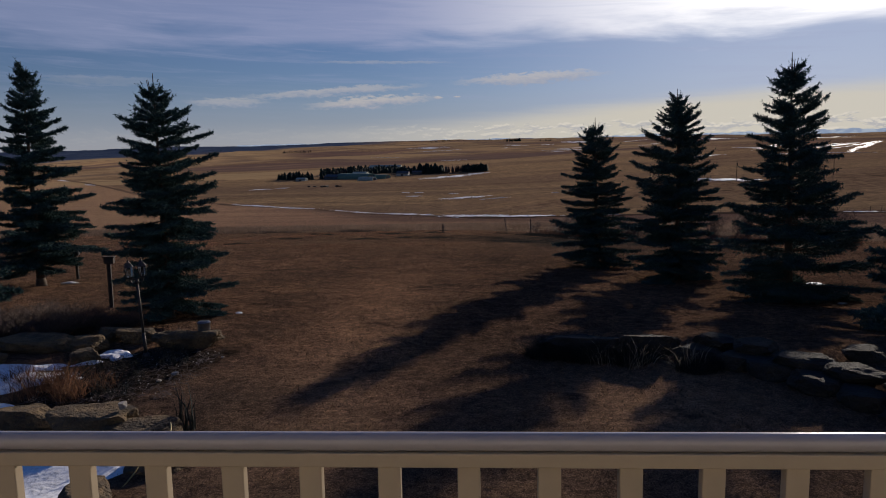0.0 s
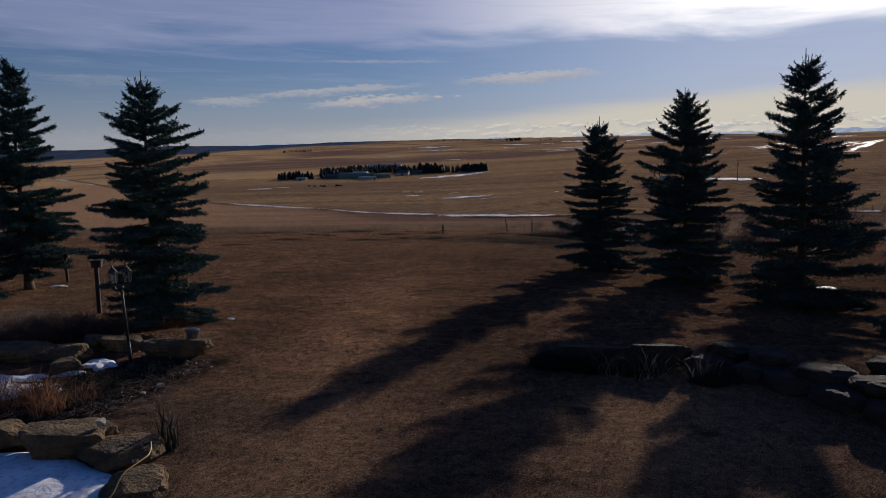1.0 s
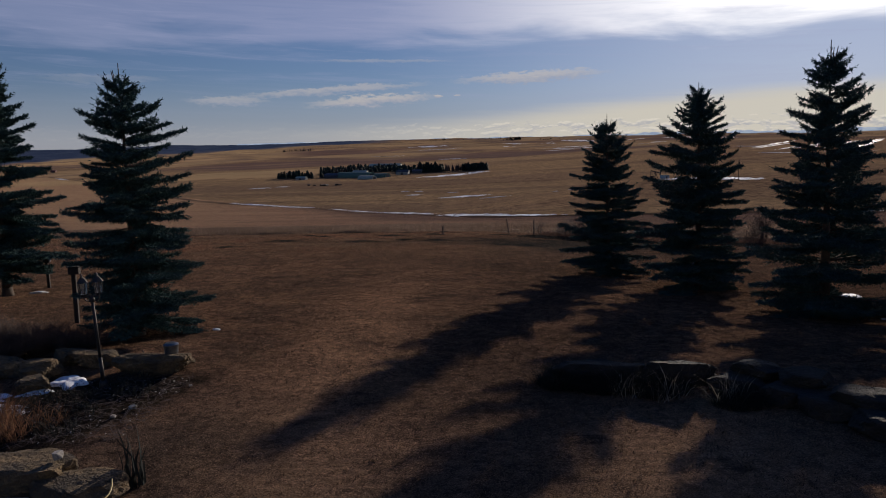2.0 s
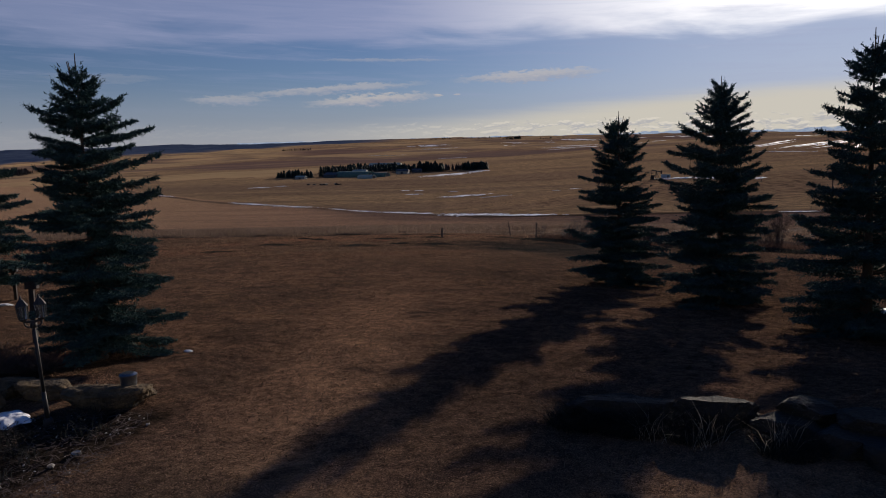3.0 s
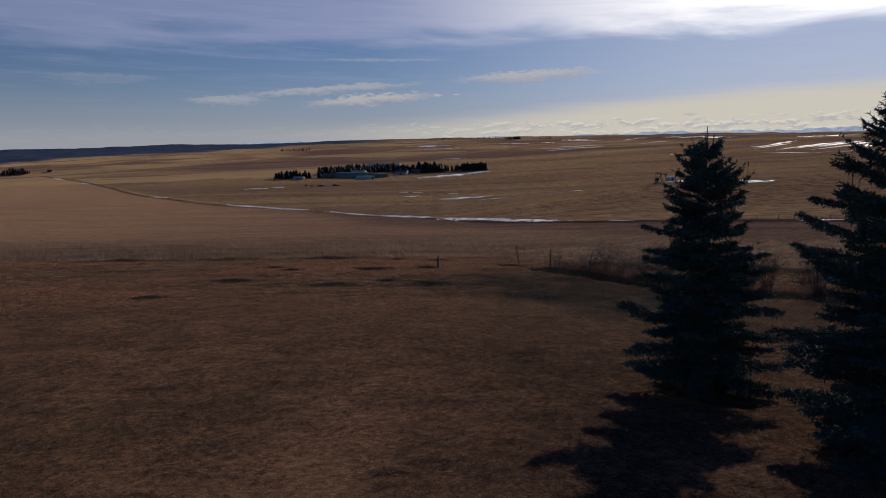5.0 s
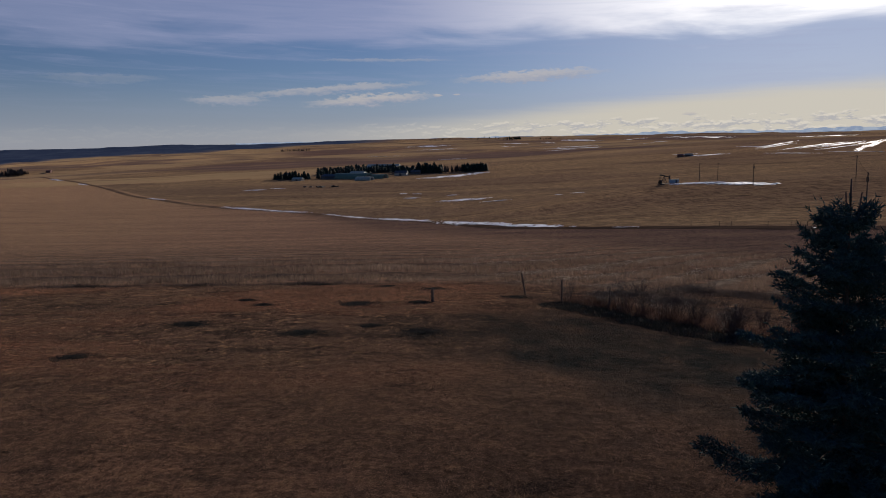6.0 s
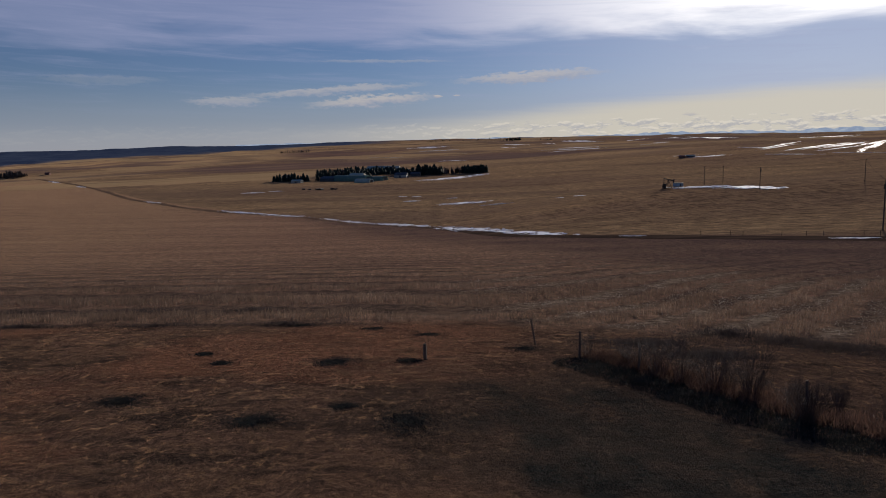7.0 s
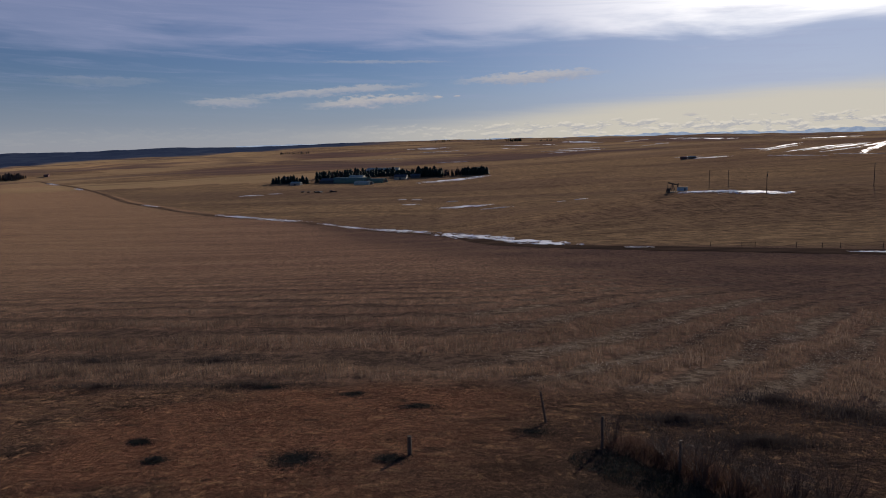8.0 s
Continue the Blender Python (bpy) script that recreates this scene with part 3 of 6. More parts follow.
def build_ground(material):
    az = np.radians(spaced([-180, -50, -36, 36, 50, 180], [44, 28, 360, 28, 44])[:-1])
    r = np.concatenate([np.linspace(0.8, 12, 24, endpoint=False), np.geomspace(12, 4950, 300)])
    cx, cy = 0.0, -6.0
    A, R = np.meshgrid(az, r)
    X, Y = cx + R * np.sin(A), cy + R * np.cos(A)
    Z = land(X, Y)
    verts = np.stack([X, Y, Z], -1).reshape(-1, 3)
    verts = np.vstack([verts, [[cx, cy, float(land(cx, cy))]]])
    n, m = A.shape
    i, j = np.meshgrid(np.arange(n - 1), np.arange(m), indexing="ij")
    k = (j + 1) % m
    quads = np.stack([i * m + j, i * m + k, (i + 1) * m + k, (i + 1) * m + j], -1).reshape(-1, 4)[:, ::-1]
    faces = [tuple(q) for q in quads.tolist()] + [(len(verts) - 1, (j + 1) % m, j)[::-1] for j in range(m)]
    me = bpy.data.meshes.new("ground")
    me.from_pydata(verts.tolist(), [], faces)
    me.polygons.foreach_set("use_smooth", [True] * len(me.polygons))
    me.materials.append(material)
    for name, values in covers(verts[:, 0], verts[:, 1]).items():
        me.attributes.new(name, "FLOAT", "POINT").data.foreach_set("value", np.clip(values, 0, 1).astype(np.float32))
    ob = new("ground", me)
    return tagged(ob, "dry brown winter grassland sloping into a shallow valley", "ground", kind="structure")

# ---- building helpers ----
def mesh_from(name, verts, faces, material, smooth=False):
    me = bpy.data.meshes.new(name)
    verts, faces = np.asarray(verts, np.float32), np.asarray(faces, np.int32)
    k = faces.shape[1]
    me.vertices.add(len(verts))
    me.vertices.foreach_set("co", verts.ravel())
    me.loops.add(faces.size)
    me.loops.foreach_set("vertex_index", faces.ravel())
    me.polygons.add(len(faces))
    me.polygons.foreach_set("loop_start", np.arange(0, faces.size, k, dtype=np.int32))
    me.update(calc_edges=True)
    if smooth:
        me.polygons.foreach_set("use_smooth", np.ones(len(faces), bool))
    me.materials.append(material)
    return me


def part(name, bm, material, parent=None, label="", smooth=False):
    """Links a bmesh as one mesh object under a thing or a part."""
    me = bpy.data.meshes.new(name)
    bm.to_mesh(me)
    bm.free()
    if smooth:
        me.polygons.foreach_set("use_smooth", [len(q.vertices) <= 4 for q in me.polygons])
    me.materials.append(material)
    ob = new(name, me)
    ob.parent = parent
    return tagged(ob, label)


def empty(name, m, label, category, group=""):
    ob = new(name)
    ob.matrix_world = m
    ob.empty_display_size = 0.2
    return tagged(ob, label, category, group)


def box(bm, size, m=Matrix(), bevel=0.0):
    made = bmesh.ops.create_cube(bm, size=1.0, matrix=m @ Matrix.Diagonal((*size, 1)))
    if bevel:
        edges = list({e for v in made["verts"] for e in v.link_edges})
        bmesh.ops.bevel(bm, geom=edges, offset=bevel, segments=2, affect="EDGES", profile=0.5)
    return bm


def rod(bm, a, b, r1, r2=None, n=10):
    a, b = Vector(a), Vector(b)
    m = Matrix.Translation((a + b) / 2) @ (b - a).to_track_quat("Z", "Y").to_matrix().to_4x4()
    bmesh.ops.create_cone(bm, cap_ends=True, segments=n, radius1=r1, radius2=r1 if r2 is None else r2, depth=(b - a).length, matrix=m)
    return bm


# ---- the ground ----
ground = build_ground(M["ground"])


# ---- spruces ----
def clothed(rng, base, d, length, per_metre, size=1.0):
    """Needles, as narrow triangles, all round many straight twigs."""
    count = np.maximum(4, (length * per_metre).astype(int))
    k = np.repeat(np.arange(len(base)), count)
    m = len(k)
    u = rng.rand(m, 1)
    p = base[k] + d[k] * length[k, None] * u
    nd = rng.normal(size=(m, 3))
    nd = nd / np.linalg.norm(nd, axis=1, keepdims=True) + 1.0 * d[k]
    nd = nd / np.linalg.norm(nd, axis=1, keepdims=True)
    w = np.cross(nd, rng.normal(size=(m, 3)))
    w = w / np.linalg.norm(w, axis=1, keepdims=True) * rng.uniform(0.007, 0.0125, (m, 1)) * size
    ln = rng.uniform(0.045, 0.085, (m, 1)) * size
    return np.stack([p - w, p + w, p + nd * ln], 1).reshape(-1, 3)


def unit(v):
    return v / np.linalg.norm(v, axis=-1, keepdims=True)


def crown_profile(t, power, steep):
    """Reach of the boughs, from the tip (0) to the foot (1)."""
    return min(1.0, 1.16 * t**power, steep * t + 0.03) * (1 - 0.15 * max(0.0, t - 0.88) / 0.12)


def spruce_meshes(height, radius, seed, bare, power=0.66, gaps=1.0, dense=60, size=1.2, core=1.0, rise=0.0, steep=2.3):
    """Whorls of flat, layered boughs. gaps: how far the whorls lie apart; core: how much short growth hides the trunk; rise: how steeply the boughs climb; steep: how fast the crown widens below the tip."""
    rng = np.random.RandomState(seed)
    up = np.array([0, 0, 1.0])
    bases, ways, lengths, limbs = [], [], [], bmesh.new()

    def twigs(p, d, ln):
        bases.append(p), ways.append(d), lengths.append(ln)

    def bough(a, length, z0, slope, lift, full, wide):
        out, side = np.array([math.cos(a), math.sin(a), 0]), np.array([-math.sin(a), math.cos(a), 0])
        bend = rng.uniform(-0.14, 0.14) * length

        def along(s):
            s = np.asarray(s)[..., None]
            return out * length * s + side * bend * s * s + up * (z0 + slope * length * s + lift * length * s * s)

        n = max(5, int(length / 0.075))
        s = (np.arange(n) + 0.8 * rng.rand(n)) / n
        s = s[s > (0.12 if full else 0.03)]
        p, ahead = along(s), unit(along(s + 0.03) - along(s))
        m = len(s)
        spread = (0.07 + wide * length * np.minimum(1, 2.2 * s + 0.1) * (1.0 - 0.92 * s) ** 0.72) * rng.uniform(0.55, 1.15, m)
        for sgn in (-1, 1):
            d = unit(ahead * rng.uniform(0.7, 1.15, (m, 1)) + sgn * side * rng.uniform(0.7, 1.05, (m, 1)) + up * rng.uniform(-0.24, 0.06, (m, 1)))
            twigs(p, d, spread)
            for f, g in ((0.25, 0.55), (0.5, 0.45), (0.74, 0.3)):
                for turn in (-1, 1):
                    big = (spread > 0.17) & (rng.rand(m) < 0.85)
                    across = unit(np.cross(d, up))
                    d2 = unit(d * 0.9 + turn * across * rng.uniform(0.5, 0.9, (m, 1)) + up * rng.uniform(-0.38, 0.10, (m, 1)))
                    twigs((p + d * spread[:, None] * f)[big], d2[big], (g * spread * rng.uniform(0.6, 1.1, m))[big])
        for hang in range(4):
            q = p + side * (rng.uniform(-0.6, 0.6, m) * spread)[:, None]
            drop = unit(ahead * rng.uniform(0.3, 1.0, (m, 1)) - up * rng.uniform(0.1, 1.0, (m, 1)) + side * rng.uniform(-0.5, 0.5, (m, 1)))
            twigs(q, drop, 0.06 + 0.17 * length * (1.05 - s) ** 0.8 * rng.rand(m))
        stand = unit(ahead * 0.8 + up * rng.uniform(0.2, 0.6, (m, 1)) + side * rng.uniform(-0.8, 0.8, (m, 1)))
        twigs(p, stand, 0.05 + 0.07 * length * rng.rand(m))
        q = along(np.linspace(0.1, 1.0, 9))
        twigs(q[:-1], unit(np.diff(q, axis=0)), np.linalg.norm(np.diff(q, axis=0), axis=1))
        # last year's shoots at the tip
        ends = 3 if full else 1
        for k in range(ends):
            tip = unit(along(np.array(1.0)) - along(np.array(0.85)) + side * length * 0.1 * (k - (ends - 1) / 2) + up * rng.uniform(0.0, 0.06))
            twigs(along(np.array([0.96])), tip[None], np.array([rng.uniform(0.10, 0.26) * (1.0 if k == ends // 2 else 0.7)]))
        for a0, a1 in ((0.0, 0.35), (0.35, 0.8)):
            rod(limbs, along(np.array(a0)), along(np.array(a1)), 0.004 + 0.012 * length * (1 - a0), 0.004 + 0.012 * length * (1 - a1), 5)

    # each side of the tree has grown a little differently
    lobes = rng.rand(3) * 6.28

    z = bare
    while z < height - 0.30:
        t = 1 - (z - bare * 0.4) / (height - bare * 0.4)
        reach = radius * crown_profile(t, power, steep)
        step = (0.40 - 0.16 * (1 - t)) * gaps * rng.uniform(0.85, 1.15)
        turn = rng.rand() * 6.28
        count = int(round(5.2 + 1.8 * t + rng.rand()))
        slope0 = -0.26 + rise + 0.34 * (1 - t) + 0.62 * (1 - t) ** 4
        for k in range(count):
            a = turn + 6.283 * (k + 0.5 * rng.rand()) / count
            uneven = 1 + 0.10 * math.sin(a + lobes[0]) + 0.10 * math.sin(2 * a + lobes[1] + 5 * t) + 0.06 * math.sin(3 * a + lobes[2] - 9 * t)
            length = max(0.14, reach * uneven * rng.uniform(0.60, 0.98))
            bough(a, length, z + rng.uniform(-0.14, 0.14), slope0 + rng.uniform(-0.14, 0.14), 0.10 + rng.uniform(-0.14, 0.10), True, 0.46)
        # shorter growth between the whorls
        for k in range(int(round((4 + 4 * t) * core))):
            a, h = rng.rand() * 6.28, z + step * rng.rand()
            bough(a, reach * rng.uniform(0.25, 0.66) + 0.08, h, slope0 + rng.uniform(-0.16, 0.16), 0.08, False, 0.42)
        z += step
    # the leader and its upright shoots
    twigs(np.array([[0, 0, height - 0.55], [0, 0, height - 0.3]]), np.tile([0.02, 0.01, 1.0], (2, 1)), np.array([0.35, 0.32]))
    for k in range(9):
        a, h = rng.rand() * 6.28, height - rng.uniform(0.25, 0.85)
        d = unit(np.array([math.cos(a), math.sin(a), rng.uniform(0.6, 2.2)]))
        twigs(np.array([[0, 0, h]]), d[None], np.array([rng.uniform(0.16, 0.36)]))
    V = clothed(rng, np.concatenate(bases), np.concatenate(ways), np.concatenate(lengths), dense, size)
    # bare thin leaders above the needles
    for k in range(3):
        a, r = rng.rand() * 6.28, 0.0 if k == 0 else 0.09
        foot = (r * math.cos(a), r * math.sin(a), height - 0.35 - 1.5 * r)
        rod(limbs, foot, (2.0 * foot[0], 2.0 * foot[1], height + 0.22 - 2.2 * r), 0.020, 0.010, 5)
    return V, np.arange(len(V)).reshape(-1, 3), limbs


def spruce(x, y, height, radius, seed, label, lean=(0, 0), bare=0.35, **shape):
    z = float(land(x, y))
    tree = empty("spruce_tree", pose(x, y, z - 0.03, lean[1], lean[0], 0), label, "tree", "spruces round the lawn")
    V, F, limbs = spruce_meshes(height, radius, seed, bare, **shape)
    rod(limbs, (0, 0, -0.12), (0, 0, 0.35), 0.024 * height + 0.03, 0.017 * height + 0.02, 14)
    rod(limbs, (0, 0, 0.34), (0, 0, height * 0.5), 0.017 * height + 0.02, 0.009 * height, 14)
    rod(limbs, (0, 0, height * 0.5 - 0.01), (0, 0, height * 0.98), 0.009 * height, 0.006, 10)
    part("trunk", limbs, M["bark"], tree, "brown scaly trunk and limbs", smooth=True)
    crown = new("crown", mesh_from("crown", V, F, M["needles"]))
    crown.parent = tree
    return tree


spruce(-8.50, 21.35, 7.15, 2.12, 11, "dark green spruce with full layered boughs on the lawn edge", (0, 0), 0.55, power=0.50, gaps=1.05, dense=44, size=1.25)
spruce(-16.2, 28.0, 8.6, 2.35, 12, "tall dark spruce with open boughs and a bare lower trunk", bare=1.0, power=0.72, gaps=1.15, dense=22, size=1.6, core=0.7, rise=0.08)
spruce(-15.6, 21.5, 5.5, 2.1, 13, "broad dark spruce beside the rock garden", dense=11, size=2.2)
spruce(6.52, 30.2, 6.15, 1.88, 24, "small dense spruce at the end of a row", (-1.0, 0), 0.15, power=0.42, gaps=1.05, dense=40, size=1.25, rise=0.06, steep=2.5)
spruce(8.80, 26.45, 6.85, 2.2, 15, "dark spruce with dense boughs to the ground", (-1.5, 0), 0.15, power=0.55, gaps=1.1, dense=36, size=1.3, rise=0.10, steep=2.4)
spruce(10.85, 22.1, 7.45, 2.6, 16, "tall open spruce with long ragged boughs", (-1.5, 0), 0.2, power=0.74, gaps=1.2, dense=36, size=1.3, core=0.4, rise=0.16, steep=1.9)
spruce(13.0, 17.6, 6.8, 2.9, 17, "dark spruce with long low boughs", bare=0.2, dense=12, size=2.1, rise=0.06)
spruce(15.2, 13.0, 6.6, 2.5, 18, "dark spruce at the near end of the row", bare=0.2, dense=9, size=2.4, rise=0.06)

# ---- the deck and its railing ----
RAIL_Y, RAIL_TOP, RAIL_TURN = 1.25, 3.792, -3.0


def build_railing():
    m = pose(0, RAIL_Y, 0, 0, 0, RAIL_TURN)
    rail = empty("deck_railing", m, "tan-painted deck railing with square pickets and a grey metal handrail", "railing")
    half = 2.4
    bm = bmesh.new()
    rod(bm, (-half, 0, RAIL_TOP - 0.017), (half, 0, RAIL_TOP - 0.017), 0.0175, n=32)
    tube_part = part("handrail", bm, M["rail_metal"], rail, "glossy grey metal handrail tube", smooth=True)
    tube_part.data.polygons.foreach_set("use_smooth", [abs(q.normal.x) < 0.9 for q in tube_part.data.polygons])
    for e in tube_part.data.edges:
        a, b = (tube_part.data.vertices[k].co.x for k in e.vertices)
        e.use_edge_sharp = a * b > 0
    part("upper_rail", box(bmesh.new(), (2 * half, 0.036, 0.028), pose(0, 0, RAIL_TOP - 0.0475), 0.003), M["tan_paint"], rail)
    part("lower_rail", box(bmesh.new(), (2 * half, 0.040, 0.040), pose(0, 0, RAIL_TOP - 0.97), 0.003), M["tan_paint"], rail)
    first = None
    for i in range(-17, 18):
        x = 0.037 + i * 0.1475
        if abs(x) > half - 0.1:
            continue
        if first is None:
            first = part("picket", box(bmesh.new(), (0.042, 0.024, 0.890), Matrix(), 0.002), M["tan_paint"], rail)
            ob = first
        else:
            ob = new("picket", first.data)
            ob.parent = rail
        ob.location = (x, 0, RAIL_TOP - 0.506)
    for s in (-1, 1):
        part("rail_post", box(bmesh.new(), (0.09, 0.09, 1.06), pose(s * (half + 0.046), 0, RAIL_TOP - 0.55), 0.004), M["tan_paint"], rail)


def build_deck():
    z = RAIL_TOP - 1.08
    deck = tagged(new("deck"), "raised wooden deck with weathered boards on posts", "deck", kind="structure")
    shared = None
    for i in range(26):
        y = RAIL_Y + 0.10 - 0.146 * i
        if shared is None:
            ob = part("plank", box(bmesh.new(), (5.2, 0.14, 0.035), Matrix(), 0.004), M["deck_wood"], deck)
            shared = ob.data
        else:
            ob = new("plank", shared)
            ob.parent = deck
        ob.location = (0, y, z - 0.0175)
    part("joist", box(bmesh.new(), (5.2, 0.045, 0.20), pose(0, RAIL_Y + 0.05, z - 0.137), 0.003), M["tan_paint"], deck)
    part("joist", box(bmesh.new(), (5.2, 0.045, 0.20), pose(0, -2.3, z - 0.137), 0.003), M["tan_paint"], deck)
    for x in (-2.4, 0.0, 2.4):
        for y in (RAIL_Y - 0.03, -2.22):
            g = float(land(x, y)) - 0.1
            part("deck_post", box(bmesh.new(), (0.11, 0.11, z - 0.038 - g), pose(x, y, (z - 0.038 + g) / 2), 0.005), M["tan_paint"], deck)


build_railing()
build_deck()


def build_house_wall():
    """Unseen house wall of cream boards, added behind the deck to bounce sun."""
    wall = tagged(new("wall_house"), "cream horizontal board siding of the house behind the deck", "wall", kind="structure")
    g = float(land(0, -2.6)) - 0.2
    part("core", box(bmesh.new(), (9.0, 0.2, 7.0), pose(0, -2.56, g + 3.5)), M["siding"], wall)
    bm = box(bmesh.new(), (9.0, 0.02, 0.176), Matrix.Identity(4), 0.003)
    first = part("siding_board", bm, M["siding"], wall)
    for i in range(38):
        ob = first if i == 0 else new("siding_board", first.data)
        ob.parent = wall
        ob.matrix_local = pose(0, -2.441, g + 0.1 + 0.181 * i, -3, 0, 0)


build_house_wall()


# ---- boulders ----
def boulder_mesh(size, seed, material="rock"):
    """A weathered sandstone block: squared, split along flat faces and chipped."""
    rng = np.random.RandomState(seed)
    bm = bmesh.new()
    bmesh.ops.create_icosphere(bm, subdivisions=4, radius=1.0)
    off = Vector(rng.uniform(-50, 50, 3))
    planes = [(Vector((0.12 * rng.normal(), 0.12 * rng.normal(), 1)).normalized(), 0.66)]
    for _ in range(20):
        d = Vector(rng.normal(size=3) * (1, 1, 0.8)).normalized()
        planes.append((d, rng.uniform(0.74, 1.02)))
    for v in bm.verts:
        p = v.co.normalized()
        k = 7.0
        q = p * (abs(p.x) ** k + abs(p.y) ** k + abs(p.z) ** k) ** (-1 / k)
        for d, far in planes:
            over = q.dot(d) - far
            if over > 0:
                q = q - d * over
        q = q * (1.06 + 0.09 * noise.noise(q * 1.2 + off) + 0.08 * noise.noise(q * 3.1 + off) + 0.045 * noise.noise(q * 8 + off) - 0.09 * abs(noise.noise(q * 4.7 + off * 2)))
        q.z += 0.035 * math.sin(q.z * 14 + 4 * noise.noise(q + off))
        v.co = (q.x * size[0] / 2, q.y * size[1] / 2, q.z * size[2] / 2)
    me = bpy.data.meshes.new("boulder")
    bm.to_mesh(me)
    bm.free()
    me.materials.append(M[material])
    return me


def boulder(x, y, size, turn, seed, label, tilt=0.0, lift=0.0, group="garden boulders", material="rock"):
    ob = new("boulder", boulder_mesh(size, seed, material))
    ob.matrix_world = pose(x, y, float(land(x, y)) + size[2] * 0.36 + lift, tilt, 0, turn)
    return tagged(ob, label, "boulder", group)


SLAB, BLOCK = "long flat-topped sandstone boulder edging the garden", "weathered tan sandstone boulder in the rock garden"
# the row behind the lantern
boulder(-10.7, 18.0, (2.2, 0.9, 0.55), 4, 1, SLAB, 3)
boulder(-12.2, 18.0, (0.9, 0.8, 0.7), 10, 2, BLOCK)
boulder(-12.3, 17.2, (0.8, 0.7, 0.6), -15, 3, BLOCK)
boulder(-9.15, 17.7, (0.85, 0.7, 0.55), 25, 4, BLOCK)
boulder(-9.05, 18.75, (0.75, 0.6, 0.5), -10, 5, BLOCK)
boulder(-8.25, 18.5, (0.95, 0.7, 0.5), 5, 6, BLOCK)
boulder(-6.75, 17.95, (1.75, 0.75, 0.55), -3, 7, SLAB)
boulder(-8.9, 16.9, (0.7, 0.55, 0.4), 30, 8, BLOCK)
boulder(-11.2, 16.6, (0.9, 0.7, 0.4), -8, 9, BLOCK)
# round the snowy hollow
boulder(-8.3, 13.25, (1.4, 0.8, 0.62), 8, 10, BLOCK)
boulder(-6.7, 12.75, (1.75, 1.0, 0.72), -12, 11, BLOCK, 8)
boulder(-5.5, 12.2, (1.5, 0.95, 0.5), -22, 12, SLAB, 8, -0.04)
boulder(-4.85, 11.25, (1.1, 0.85, 0.36), -30, 13, SLAB, 5, -0.08)
boulder(-5.3, 9.7, (1.1, 0.7, 0.5), -60, 14, BLOCK)
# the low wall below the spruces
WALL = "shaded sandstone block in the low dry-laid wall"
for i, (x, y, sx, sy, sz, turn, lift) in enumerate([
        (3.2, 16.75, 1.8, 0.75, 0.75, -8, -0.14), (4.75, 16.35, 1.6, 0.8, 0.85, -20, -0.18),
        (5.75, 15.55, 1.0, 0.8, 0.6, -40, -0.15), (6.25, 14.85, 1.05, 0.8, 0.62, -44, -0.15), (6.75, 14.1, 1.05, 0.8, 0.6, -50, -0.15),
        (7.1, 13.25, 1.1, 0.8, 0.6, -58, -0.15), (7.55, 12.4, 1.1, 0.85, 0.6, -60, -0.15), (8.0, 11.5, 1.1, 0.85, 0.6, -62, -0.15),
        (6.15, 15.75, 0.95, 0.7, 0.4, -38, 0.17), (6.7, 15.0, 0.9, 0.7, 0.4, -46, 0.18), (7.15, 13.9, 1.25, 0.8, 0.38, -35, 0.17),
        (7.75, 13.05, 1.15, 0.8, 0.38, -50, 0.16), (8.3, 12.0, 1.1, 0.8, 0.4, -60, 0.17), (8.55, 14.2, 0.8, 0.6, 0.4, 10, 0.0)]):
    boulder(x, y, (sx, sy, sz), turn, 30 + i, WALL, tilt=2 * ((i * 7) % 5 - 2) - (11 if i < 2 else 0), lift=lift, group="low stone wall", material="shade_rock")


def pebble(x, y, size, seed, lift=0.0):
    ob = new("pebble", boulder_mesh(size, seed))
    ob.data.materials[0] = M["pebble"]
    ob.matrix_world = pose(x, y, float(land(x, y)) + size[2] * 0.4 + lift, 0, 0, seed * 40)
    tagged(ob, "pale rounded stone lying at the garden edge", "stone", "pale stones")


pebble(-6.0, 12.6, (0.17, 0.15, 0.16), 61, 0.50)
for i, (x, y, s) in enumerate([(-6.45, 15.35, 0.13), (-6.95, 14.75, 0.09), (-6.25, 15.75, 0.15), (-5.5, 16.9, 0.08)]):
    pebble(x, y, (s, 0.8 * s, 0.6 * s), 70 + i)


